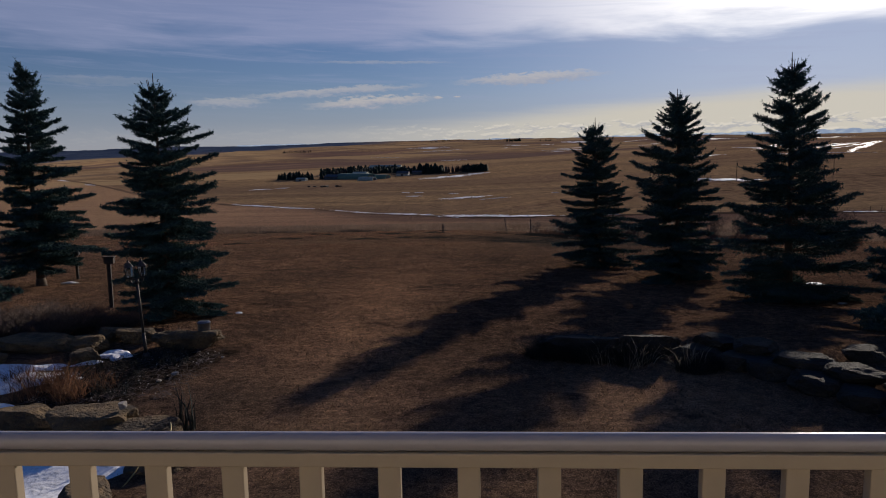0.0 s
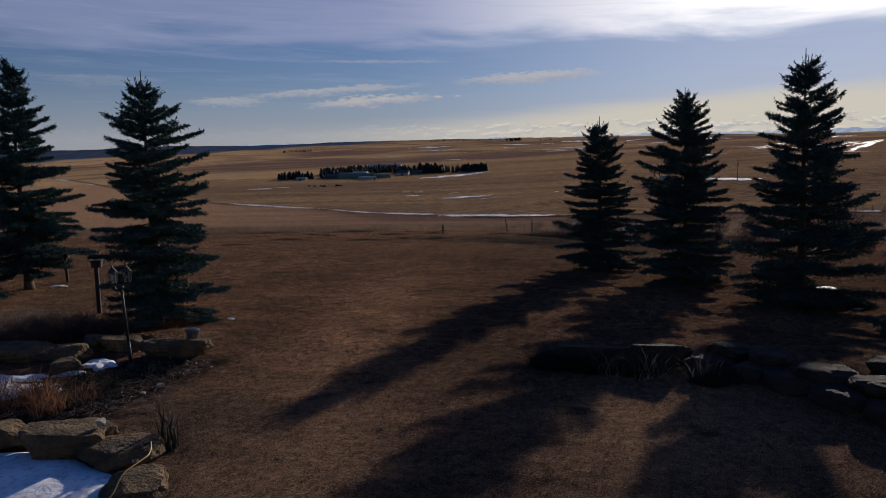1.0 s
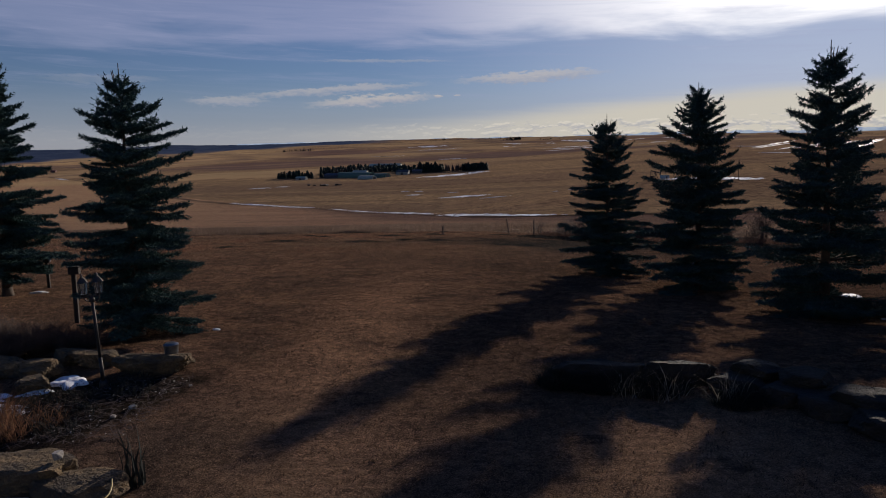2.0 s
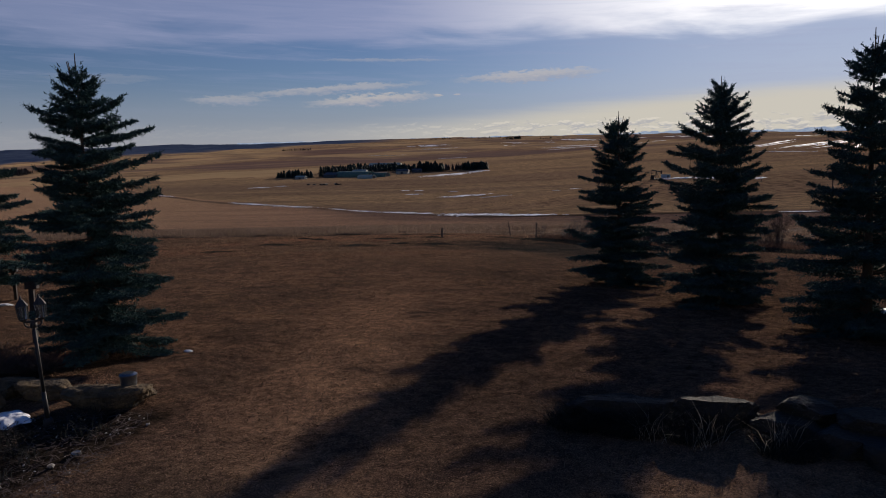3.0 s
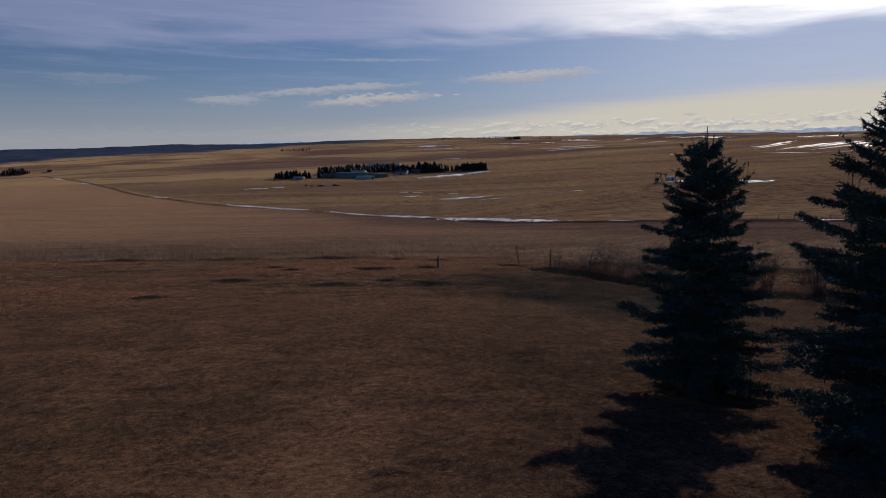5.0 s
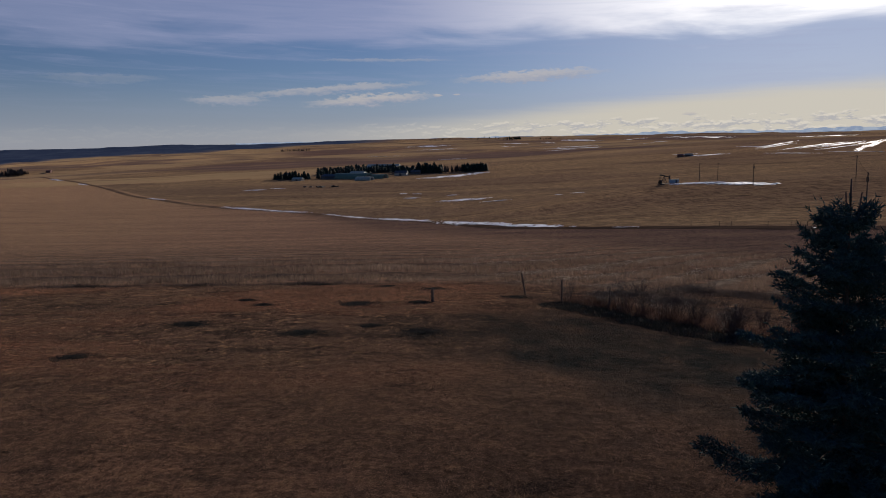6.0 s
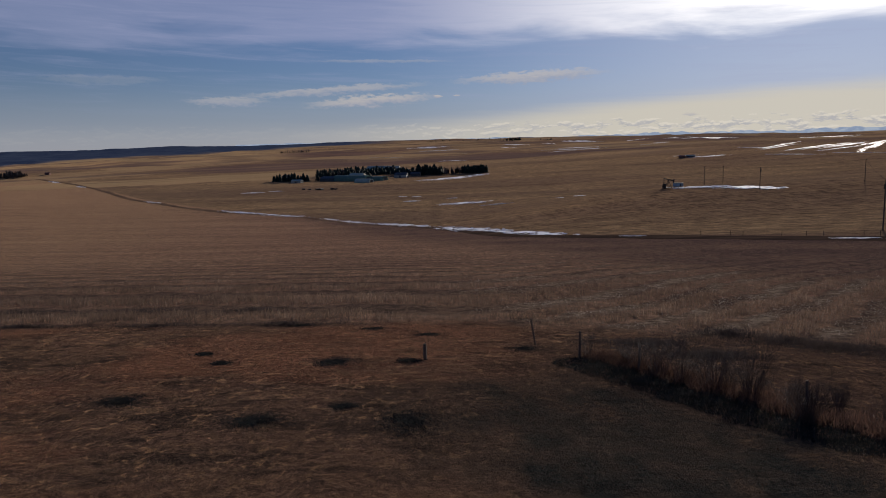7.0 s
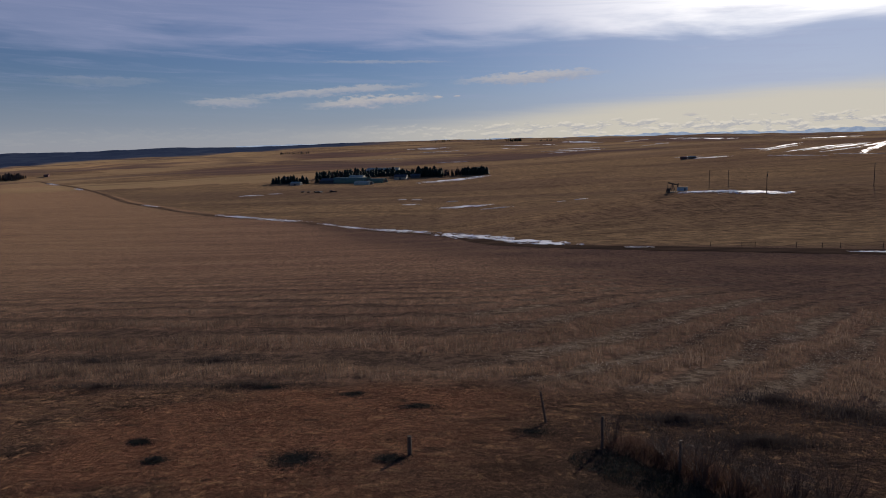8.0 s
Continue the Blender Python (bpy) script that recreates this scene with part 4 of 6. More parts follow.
# ---- snow lying about ----
def snow_patch(x, y, lx, ly, turn, seed, thick=0.12, ragged=0.35, rings=9, spokes=56, lift=0.0):
    """A thin melting drift that follows the ground, with a ragged outline."""
    rng = np.random.RandomState(seed)
    ph, am = rng.rand(9) * 6.28, rng.uniform(0.4, 1.0, 9)
    a = np.linspace(0, 2 * math.pi, spokes, endpoint=False)
    edge = 1 + ragged * sum(am[k] * np.sin((k + 2) * a + ph[k]) / (k + 1.6) ** 0.9 for k in range(9)) * 0.75
    edge = np.clip(edge, 0.25, 1.7)
    s = np.linspace(0, 1, rings + 1)[1:]
    c, sn = math.cos(radians(turn)), math.sin(radians(turn))
    U, W = np.outer(s, edge * np.cos(a)) * lx / 2, np.outer(s, edge * np.sin(a)) * ly / 2
    X, Y = x + U * c - W * sn, y + U * sn + W * c
    H = lift + thick * np.sqrt(np.clip(1 - s[:, None] ** 3, 0, 1)) * (1 + 0.3 * waves(X, Y, max(ly, 0.6), seed)) - 0.03 * thick
    Z = land(X, Y) + H
    verts = np.concatenate([[[x, y, float(land(x, y)) + thick + lift]], np.stack([X, Y, Z], -1).reshape(-1, 3)])
    tri, k = [], spokes
    for j in range(k):
        tri.append((0, 1 + j, 1 + (j + 1) % k))
        for i in range(rings - 1):
            p, q, r, t = 1 + i * k + j, 1 + i * k + (j + 1) % k, 1 + (i + 1) * k + (j + 1) % k, 1 + (i + 1) * k + j
            tri += [(p, t, r), (p, r, q)]
    ob = new("snow_patch", mesh_from("snow_patch", verts, tri, M["snow"], True))
    return tagged(ob, "melting white snow patch on brown grass", "snow patch", "snow patches")


def far_drift(x, y, lx, ly, turn, seed, thick=0.22, lift=0.12):
    """A far wind-packed drift, melted into ragged strips."""
    n, m = 80, 40
    u, w = np.meshgrid(np.linspace(-1.05, 1.05, n), np.linspace(-1.05, 1.05, m), indexing="ij")
    c, sn = math.cos(radians(turn)), math.sin(radians(turn))
    field = 0.42 - 0.8 * u**2 - 0.8 * w**2 + 0.75 * waves(u * 3.0 + 0.5 * w, w * 2.4, 2.0, seed) + 0.75 * waves(u * 4.5, w * 8, 2.0, seed + 1, 2)
    X, Y = x + u * lx / 2 * c - w * ly / 2 * sn, y + u * lx / 2 * sn + w * ly / 2 * c
    Z = land(X, Y) + lift + thick * np.sqrt(np.clip(field, 0, 1)) - np.where(field < 0, 1.2 * lift + 0.05, 0)
    keep = field > -0.12
    i, j = np.meshgrid(np.arange(n - 1), np.arange(m - 1), indexing="ij")
    ok = keep[:-1, :-1] & keep[1:, :-1] & keep[1:, 1:] & keep[:-1, 1:]
    F = np.stack([i * m + j, (i + 1) * m + j, (i + 1) * m + j + 1, i * m + j + 1], -1)[ok]
    used, back = np.unique(F, return_inverse=True)
    V = np.stack([X, Y, Z], -1).reshape(-1, 3)[used]
    ob = new("snow_drift", mesh_from("snow_drift", V, back.reshape(-1, 4), M["snow"], True))
    return tagged(ob, "ragged melting snow drift lying on the brown valley slope", "snow drift", "snow drifts", "stuff")


for args in [(-8.6, 10.9, 6.4, 4.3, 8, 1, 0.2, 0.2), (-11.3, 15.5, 4.6, 2.3, 8, 2, 0.14, 0.65), (-8.35, 17.35, 0.75, 0.75, 20, 3, 0.09, 0.6), (-8.75, 16.75, 0.6, 0.3, 40, 14, 0.05, 0.7), (-9.9, 16.3, 1.6, 0.5, 10, 4, 0.07, 0.6), (-9.0, 15.9, 0.8, 0.4, 10, 15, 0.05, 0.7),
             (-9.7, 14.1, 1.3, 0.5, 0, 5, 0.08), (-15.4, 28.6, 0.7, 0.3, 0, 6, 0.06), (-6.5, 21.83, 0.20, 0.13, 0, 7, 0.04), (13.0, 24.6, 1.0, 0.6, 20, 8, 0.10), (12.2, 21.4, 0.3, 0.16, 0, 9, 0.04),
             (11.2, 33.0, 0.6, 0.35, 10, 10, 0.08), (10.4, 28.6, 0.3, 0.16, 0, 12, 0.04), (-14.2, 17.2, 2.0, 1.0, 0, 13, 0.1)]:
    snow_patch(*args)


# ---- posts, lantern, pail, hose ----
def lantern_post(x, y, turn):
    z = float(land(x, y))
    lamp = empty("lamp_post", pose(x, y, z, 0, -2.5, turn) @ Matrix.Scale(1.28, 4), "black garden lamp post with two glass lanterns", "lamp")
    bm = bmesh.new()
    rod(bm, (0, 0, -0.02), (0, 0, 0.10), 0.085, 0.05, 16)
    rod(bm, (0, 0, 0.08), (0, 0, 0.5), 0.036, 0.03, 14)
    rod(bm, (0, 0, 0.48), (0, 0, 1.52), 0.026, 0.024, 14)
    rod(bm, (0, 0, 1.47), (0, 0, 1.56), 0.05, 0.032, 14)
    part("post", bm, M["dark_metal"], lamp, smooth=True)
    bm = bmesh.new()
    rod(bm, (-0.12, 0, 1.56), (0.12, 0, 1.56), 0.016, n=10)
    for s in (-1, 1):
        for k in range(6):
            a, b = k / 6 * math.pi, (k + 1) / 6 * math.pi
            rod(bm, (s * (0.06 + 0.055 * math.cos(a)), 0, 1.56 - 0.08 * math.sin(a)), (s * (0.06 + 0.055 * math.cos(b)), 0, 1.56 - 0.08 * math.sin(b)), 0.012, n=8)
    part("crossarm", bm, M["dark_metal"], lamp, "scrolled black iron crossarm")
    for s in (-1, 1):
        head = part("lantern", rod(bmesh.new(), (s * 0.115, 0, 1.575), (s * 0.115, 0, 1.61), 0.038, 0.062, 6), M["dark_metal"], lamp)
        part("glass", rod(bmesh.new(), (s * 0.115, 0, 1.612), (s * 0.115, 0, 1.80), 0.055, 0.074, 6), M["glass"], head, "clear glass panes")
        bm = bmesh.new()
        for k in range(6):
            a = k / 6 * 2 * math.pi
            c, d = math.cos(a), math.sin(a)
            rod(bm, (s * 0.115 + 0.060 * c, 0.060 * d, 1.605), (s * 0.115 + 0.079 * c, 0.079 * d, 1.802), 0.006, n=6)
        part("frame", bm, M["dark_metal"], head)
        bm = bmesh.new()
        rod(bm, (s * 0.115, 0, 1.80), (s * 0.115, 0, 1.89), 0.094, 0.03, 6)
        rod(bm, (s * 0.115, 0, 1.89), (s * 0.115, 0, 1.95), 0.02, 0.006, 8)
        part("cap", bm, M["dark_metal"], head)


def bird_post(x, y):
    z = float(land(x, y))
    ob = empty("wooden_post", pose(x, y, z, 0, 0.5, 10), "dark weathered wooden post with a small lidded box on top", "post")
    part("post", box(bmesh.new(), (0.12, 0.12, 1.55), pose(0, 0, 0.70), 0.012), M["dark_wood"], ob)
    head = part("cap_box", box(bmesh.new(), (0.30, 0.22, 0.20), pose(0.02, 0, 1.577), 0.012), M["dark_wood"], ob)
    part("lid", box(bmesh.new(), (0.36, 0.28, 0.035), pose(0.02, 0, 1.696), 0.008), M["dark_wood"], head)


def meter_post(x, y):
    z = float(land(x, y))
    ob = empty("utility_box_post", pose(x, y, z, 0, -1, 5), "short wooden post carrying a small grey box", "post")
    part("post", box(bmesh.new(), (0.10, 0.10, 1.05), pose(0, 0, 0.47), 0.01), M["dark_wood"], ob)
    body = part("box", box(bmesh.new(), (0.24, 0.16, 0.28), pose(0, 0, 1.137), 0.012), M["dark_metal"], ob)
    part("cover", box(bmesh.new(), (0.03, 0.14, 0.2), pose(0.137, 0, 1.137), 0.006), M["steel"], body)


def pail(x, y, z):
    ob = empty("pail", pose(x, y, z, 0, 0, 20), "small galvanised metal pail with a lid on a boulder", "pail")
    bm = bmesh.new()
    rod(bm, (0, 0, 0), (0, 0, 0.24), 0.145, 0.165, 24)
    rod(bm, (0, 0, 0.07), (0, 0, 0.085), 0.158, 0.158, 24)
    rod(bm, (0, 0, 0.225), (0, 0, 0.243), 0.174, 0.174, 24)
    part("body", bm, M["steel"], ob, smooth=False)
    bm = bmesh.new()
    rod(bm, (0, 0, 0.244), (0, 0, 0.275), 0.172, 0.12, 24)
    part("lid", bm, M["steel"], ob)


def tube(name, points, radius, material, label, category):
    cu = bpy.data.curves.new(name, "CURVE")
    cu.dimensions, cu.bevel_depth, cu.bevel_resolution = "3D", radius, 3
    sp = cu.splines.new("NURBS")
    sp.points.add(len(points) - 1)
    for p, co in zip(sp.points, points):
        p.co = (*co, 1)
    sp.use_endpoint_u, sp.order_u = True, 3
    cu.materials.append(material)
    return tagged(new(name, cu), label, category)


lantern_post(-7.46, 17.1, 20)
bird_post(-11.05, 23.0)
meter_post(-15.6, 29.7)
pail(-6.28, 17.95, float(land(-6.28, 17.95)) + 0.36)
tube("garden_hose", [(-4.9, 12.0, -0.30), (-4.75, 11.7, -0.36), (-4.85, 11.35, -0.38), (-4.98, 11.05, -0.42), (-5.0, 10.8, -0.66), (-5.15, 10.3, -0.80)], 0.011, M["hose"], "yellow garden hose trailing over the boulders", "hose")
tube("dry_stick", [(-7.0, 18.1, -0.05), (-6.8, 17.9, -0.35), (-6.7, 17.5, -0.6)], 0.014, M["wood"], "bare dry stick leaning on a boulder", "stick")


# ---- grasses and shrubs ----
def tuft_field(name, xs, ys, heights, widths, lean, material, label, category, rng, kind="stuff"):
    """Many upright blades, each a narrow bent triangle pair."""
    n = len(xs)
    zs = land(xs, ys)
    a = rng.rand(n) * 6.28
    tilt = rng.normal(size=(n, 2)) * lean
    w = np.stack([np.cos(a), np.sin(a), 0 * a], -1) * widths[:, None] / 2
    foot = np.stack([xs, ys, zs - 0.01], -1)
    mid = foot + np.stack([tilt[:, 0] * heights * 0.35, tilt[:, 1] * heights * 0.35, heights * 0.6], -1)
    tip = foot + np.stack([tilt[:, 0] * heights, tilt[:, 1] * heights, heights], -1)
    V = np.stack([foot - w, foot + w, mid + 0.7 * w, mid - 0.7 * w, tip], 1).reshape(-1, 3)
    b = np.arange(n)[:, None] * 5
    F = np.concatenate([b + [0, 1, 2], b + [0, 2, 3], b + [3, 2, 4]], 1).reshape(-1, 3)
    ob = new(name, mesh_from(name, V, F, material))
    return tagged(ob, label, category, kind=kind)


def scatter(rng, n, y0, y1, spread, power=1.0):
    """Places in the view's wedge, thinning out with distance."""
    u = rng.rand(n)
    y = y0 * (y1 / y0) ** (u**power)
    return rng.uniform(-1, 1, n) * (spread * y + 2.5), y


def tussocks(rng, x, y, each, spread):
    """Gathers blades into tussocks round the given places."""
    x, y = np.repeat(x, each), np.repeat(y, each)
    s = spread * (0.6 + y / 25)
    return x + rng.normal(size=len(x)) * s, y + rng.normal(size=len(x)) * s


def build_lawn_grass():
    rng = np.random.RandomState(5)
    x, y = scatter(rng, 44000, 8.5, 74, 0.70, 1.0)
    x, y = tussocks(rng, x, y, 4, 0.03)
    keep = (y < lawn_edge(x)) & (covers(x, y)["bed"] < 0.3) & (waves(x, y, 1.1, 61) + rng.normal(size=len(x)) * 0.5 > -0.35)
    keep &= ~((x < -5) & (y < 17.5) & (y > 9)) | (rng.rand(len(x)) < 0.15)
    keep &= rng.rand(len(x)) > 0.85 * covers(x, y)["shade_olive"]
    x, y = x[keep], y[keep]
    h = rng.uniform(0.02, 0.05, len(x)) * (1 + 0.03 * y)
    tuft_field("lawn_grass", x, y, h, rng.uniform(0.006, 0.013, len(x)) * (1 + 0.03 * y), 0.9, M["lawn_grass"], "short dead brown lawn grass", "grass", rng)

    # coarser tussocks where the mowing ends
    x, y = scatter(rng, 8500, 31, 74, 0.62, 0.75)
    x, y = tussocks(rng, x, y, 10, 0.035)
    keep = (y < lawn_edge(x)) & (waves(x, y, 5, 65) > -0.45) & (covers(x, y)["shade_olive"] < 0.35 + 0.3 * rng.rand(len(x)))
    x, y = x[keep], y[keep]
    tuft_field("rough_grass", x, y, rng.uniform(0.04, 0.12, len(x)), rng.uniform(0.008, 0.016, len(x)), 0.8, M["rough_grass"], "rough dead grass tussocks beyond the mown lawn", "grass", rng)
    # larger golden tufts standing singly
    x, y = scatter(rng, 1100, 40, 74, 0.62, 0.8)
    keep = (waves(x, y, 9, 67) > -0.1)
    x, y = tussocks(rng, x[keep], y[keep], 60, 0.05)
    x = x + rng.normal(size=len(x)) * 0.22
    keep = (y < lawn_edge(x) + 1) & (covers(x, y)["shade_olive"] < 0.5)
    x, y = x[keep], y[keep]
    tuft_field("golden_tufts", x, y, rng.uniform(0.05, 0.14, len(x)), rng.uniform(0.007, 0.014, len(x)), 0.9, M["tuft_grass"], "golden dead grass tufts standing on the rough lawn", "grass", rng)


def build_field_grass():
    rng = np.random.RandomState(6)
    x, y = scatter(rng, 28000, 58, 150, 0.70, 1.0)
    x, y = tussocks(rng, x, y, 9, 0.09)
    edge = y - lawn_edge(x)
    row = -np.cos(2 * math.pi * row_phase(x, y)) + 0.55 * waves(x, y, 9, 64)
    keep = (edge > 0) & (y < track_y(x) - 6) & (row + rng.normal(size=len(x)) * 0.3 > -0.12) & (rng.rand(len(x)) > 0.75 * covers(x, y)["dusky"])
    x, y, row, edge = x[keep], y[keep], row[keep], edge[keep]
    h = (0.10 + 0.38 * smooth01(row, -0.4, 0.6) + 0.16 * bump(x, y, -30, 80, 34, 12)) * rng.uniform(0.55, 1.2, len(x)) * (1 + 0.35 * waves(x, y, 6, 69))
    h *= np.clip(0.3 + edge / 4, 0, 1) * (1 - 0.8 * smooth01(y, 84, 125))
    tuft_field("field_grass", x, y, h, rng.uniform(0.012, 0.028, len(x)) * (1 + y / 150), 0.34, M["field_grass"], "tall dry field grass standing in rough swaths", "grass", rng)
    # pale broken straw between the swaths to the east
    x, y = rng.uniform(-4, 62, 130000), rng.uniform(56, 112, 130000)
    row = -np.cos(2 * math.pi * row_phase(x, y)) + 0.55 * waves(x, y, 9, 64)
    keep = (y > lawn_edge(x) + 1) & (row < -0.25 + 0.35 * rng.normal(size=len(x))) & (waves(x, y, 22, 63) + 0.6 * waves(x, y, 4, 68) > 0.35 * rng.normal(size=len(x)) - 0.15) & (x < 0.75 * (y - 20))
    keep &= rng.rand(len(x)) < smooth01(-y, -112, -78) * smooth01(x, -4, 10)
    x, y = x[keep], y[keep]
    tuft_field("straw_litter", x, y, rng.uniform(0.04, 0.12, len(x)), rng.uniform(0.015, 0.05, len(x)), 1.3, M["litter"], "pale broken straw scattered over the field", "straw", rng)


def clump(x, y, n, rx, ry, h, material, name, label, category, seed, width=0.012, lean=0.45, kind="stuff", ragged=False, soft=False):
    rng = np.random.RandomState(seed)
    r, a = np.sqrt(rng.rand(n)), rng.rand(n) * 6.28
    if soft:
        r = np.clip(np.abs(rng.normal(size=n)) * 0.62, 0, 1.6)
    xs, ys = x + rx * r * np.cos(a), y + ry * r * np.sin(a)
    if ragged:
        keep = waves((xs - x) / rx, (ys - y) / ry, 1.5, seed) * 0.9 + 1.0 - 1.25 * r + 0.25 * rng.normal(size=n) > 0
        xs, ys, r, n = xs[keep], ys[keep], r[keep], int(keep.sum())
    hs = h * rng.uniform(0.4, 1.1, n) * (1.05 - 0.5 * np.minimum(r, 1.2))
    return tuft_field(name, xs, ys, hs, rng.uniform(0.6, 1.4, n) * width, lean, material, label, category, rng, kind=kind)


build_lawn_grass()
build_field_grass()
# low dark patches on the lawn; (-0.85, 59.7) stands in for the short post's shadow
for i, (x, y, rx, ry) in enumerate([(-4.4, 60.0, 1.15, 0.8), (-5.85, 50.8, 1.25, 0.7), (-11.8, 53.7, 1.1, 0.65), (-0.45, 50.5, 1.0, 1.2), (-13.65, 46.3, 0.8, 0.5), (-9.9, 60.1, 0.5, 0.35),
                                    (-11.45, 62.4, 0.5, 0.3), (5.0, 63.4, 1.0, 0.6), (-0.85, 59.7, 0.7, 0.4), (-0.1, 67.0, 0.8, 0.35), (-3.4, 69.8, 0.9, 0.35), (-8.4, 71.4, 0.9, 0.35), (-2.9, 52.4, 0.5, 0.3)]):
    clump(x, y, 3400 if i < 4 else 1500, 1.2 * rx, 1.6 * ry, 0.12, M["dark_mat"], "dark_blade_patch", "low patch of dark blades on the lawn", "grass patch", 100 + i, 0.022, 1.2, soft=True)
# dead growth before the stone wall, and a dark swath of tall weeds in the field
for i, (x, y, rx, ry, h) in enumerate([(2.6, 16.6, 0.7, 0.5, 0.75), (3.4, 16.3, 0.8, 0.5, 0.8), (4.3, 16.0, 0.6, 0.5, 0.7), (5.6, 15.0, 0.6, 0.5, 0.5)]):
    clump(x, y, 2200, rx, ry, 0.75 * h, M["dark_mat"], "withered_plant", "dark withered perennials before the stone wall", "plant", 170 + i, 0.010, 1.0)
for i, (x, y, rx, ry) in enumerate([(18.0, 69.0, 2.6, 1.6), (20.5, 66.8, 2.8, 1.7), (23.0, 65.2, 3.0, 1.6), (26.0, 63.0, 3.0, 1.5), (29.5, 61, 3.2, 1.5), (12.0, 65.5, 3.0, 0.8), (14.5, 62.5, 2.6, 0.9),
                                    (-31.0, 80.4, 5.0, 0.9), (-22.0, 79.7, 5.0, 1.0), (-13.5, 79.0, 4.0, 0.9), (-27.0, 72.9, 4.5, 0.4), (-18.0, 72.4, 4.5, 0.4), (-9.5, 71.9, 4.0, 0.4)]):
    clump(x, y, 3000 if x > 0 else 1000, 1.4 * rx, 1.7 * ry, 0.36, M["weeds"], "dark_weeds", "dark swath of tall dead weeds in the field", "weeds", 180 + i, 0.020, 0.4, soft=True)
# the garden's dry clumps
for i, (x, y, r, h, n) in enumerate([(-8.6, 15.2, 0.42, 0.75, 420), (-9.6, 15.5, 0.4, 0.6, 300), (-8.1, 14.6, 0.35, 0.7, 260), (-10.8, 14.7, 0.4, 0.55, 220), (-7.7, 15.2, 0.4, 0.5, 130), (-9.1, 14.8, 0.4, 0.5, 150)]):
    clump(x, y, n, r, r, h, M["fox_grass"], "dry_grass_clump", "rust-coloured clump of dead ornamental grass", "grass clump", 130 + i, 0.012, 0.75)
for i, (x, y, h) in enumerate([(4.35, 15.55, 0.7), (5.35, 15.05, 0.75), (3.6, 15.9, 0.6)]):
    clump(x, y, 60, 0.35, 0.25, h, M["litter"], "dry_grass_clump", "thin pale dead grass stems beside the stone wall", "grass clump", 140 + i, 0.008, 0.7)
clump(-4.83, 12.55, 24, 0.17, 0.12, 1.35, M["dark_mat"], "dead_stalks", "upright dark dead flower stalks", "plant", 150, 0.050, 0.14)
for i, (x, y) in enumerate([(-7.6, 16.3), (-6.6, 16.6), (-7.2, 15.6), (-8.2, 16.4), (-6.9, 17.2), (-7.9, 15.3), (-8.9, 15.8), (-7.3, 14.8), (-8.4, 15.9), (-9.3, 15.2)]):
    clump(x, y, 150, 0.5, 0.4, 0.36, M["dark_mat"], "withered_plant", "low withered dark plants in the bed", "plant", 160 + i, 0.014, 0.9)



def bed_litter(name, n, length, width, material, label, category, seed):
    """Short pieces lying flat on the dark bed."""
    rng = np.random.RandomState(seed)
    u, v = rng.rand(n), rng.rand(n)
    y = 14.2 + 3.2 * v
    x = -8.9 + (-5.6 + 0.5 * (17.2 - y) + 8.9 - 1.6 * (17.2 - y) / 3.0) * u
    a, ln, w = rng.rand(n) * 3.14, rng.uniform(0.4, 1.2, n) * length, rng.uniform(0.5, 1.3, n) * width
    z = land(x, y)
    d, s = np.stack([np.cos(a), np.sin(a), rng.uniform(-0.1, 0.25, n)], -1) * ln[:, None] / 2, np.stack([-np.sin(a), np.cos(a), 0 * a], -1) * w[:, None] / 2
    c = np.stack([x, y, z + 0.03 + 0.04 * rng.rand(n)], -1)
    top = c + np.array([0, 0, 1.0]) * w[:, None] * 0.6
    V = np.stack([c - d - s, c + d - s, c + d + s, c - d + s, top], 1).reshape(-1, 3)
    b = np.arange(n)[:, None] * 5
    F = np.concatenate([b + [0, 1, 4], b + [1, 2, 4], b + [2, 3, 4], b + [3, 0, 4]], 1).reshape(-1, 3)
    tagged(new(name, mesh_from(name, V, F, material)), label, category, kind="stuff")


bed_litter("broken_twigs", 900, 0.22, 0.012, M["twig"], "broken dead twigs and stems strewn over the bed", "twigs", 501)
bed_litter("stone_chips", 110, 0.035, 0.028, M["pebble"], "small pale stone chips scattered in the bed", "stones", 502)


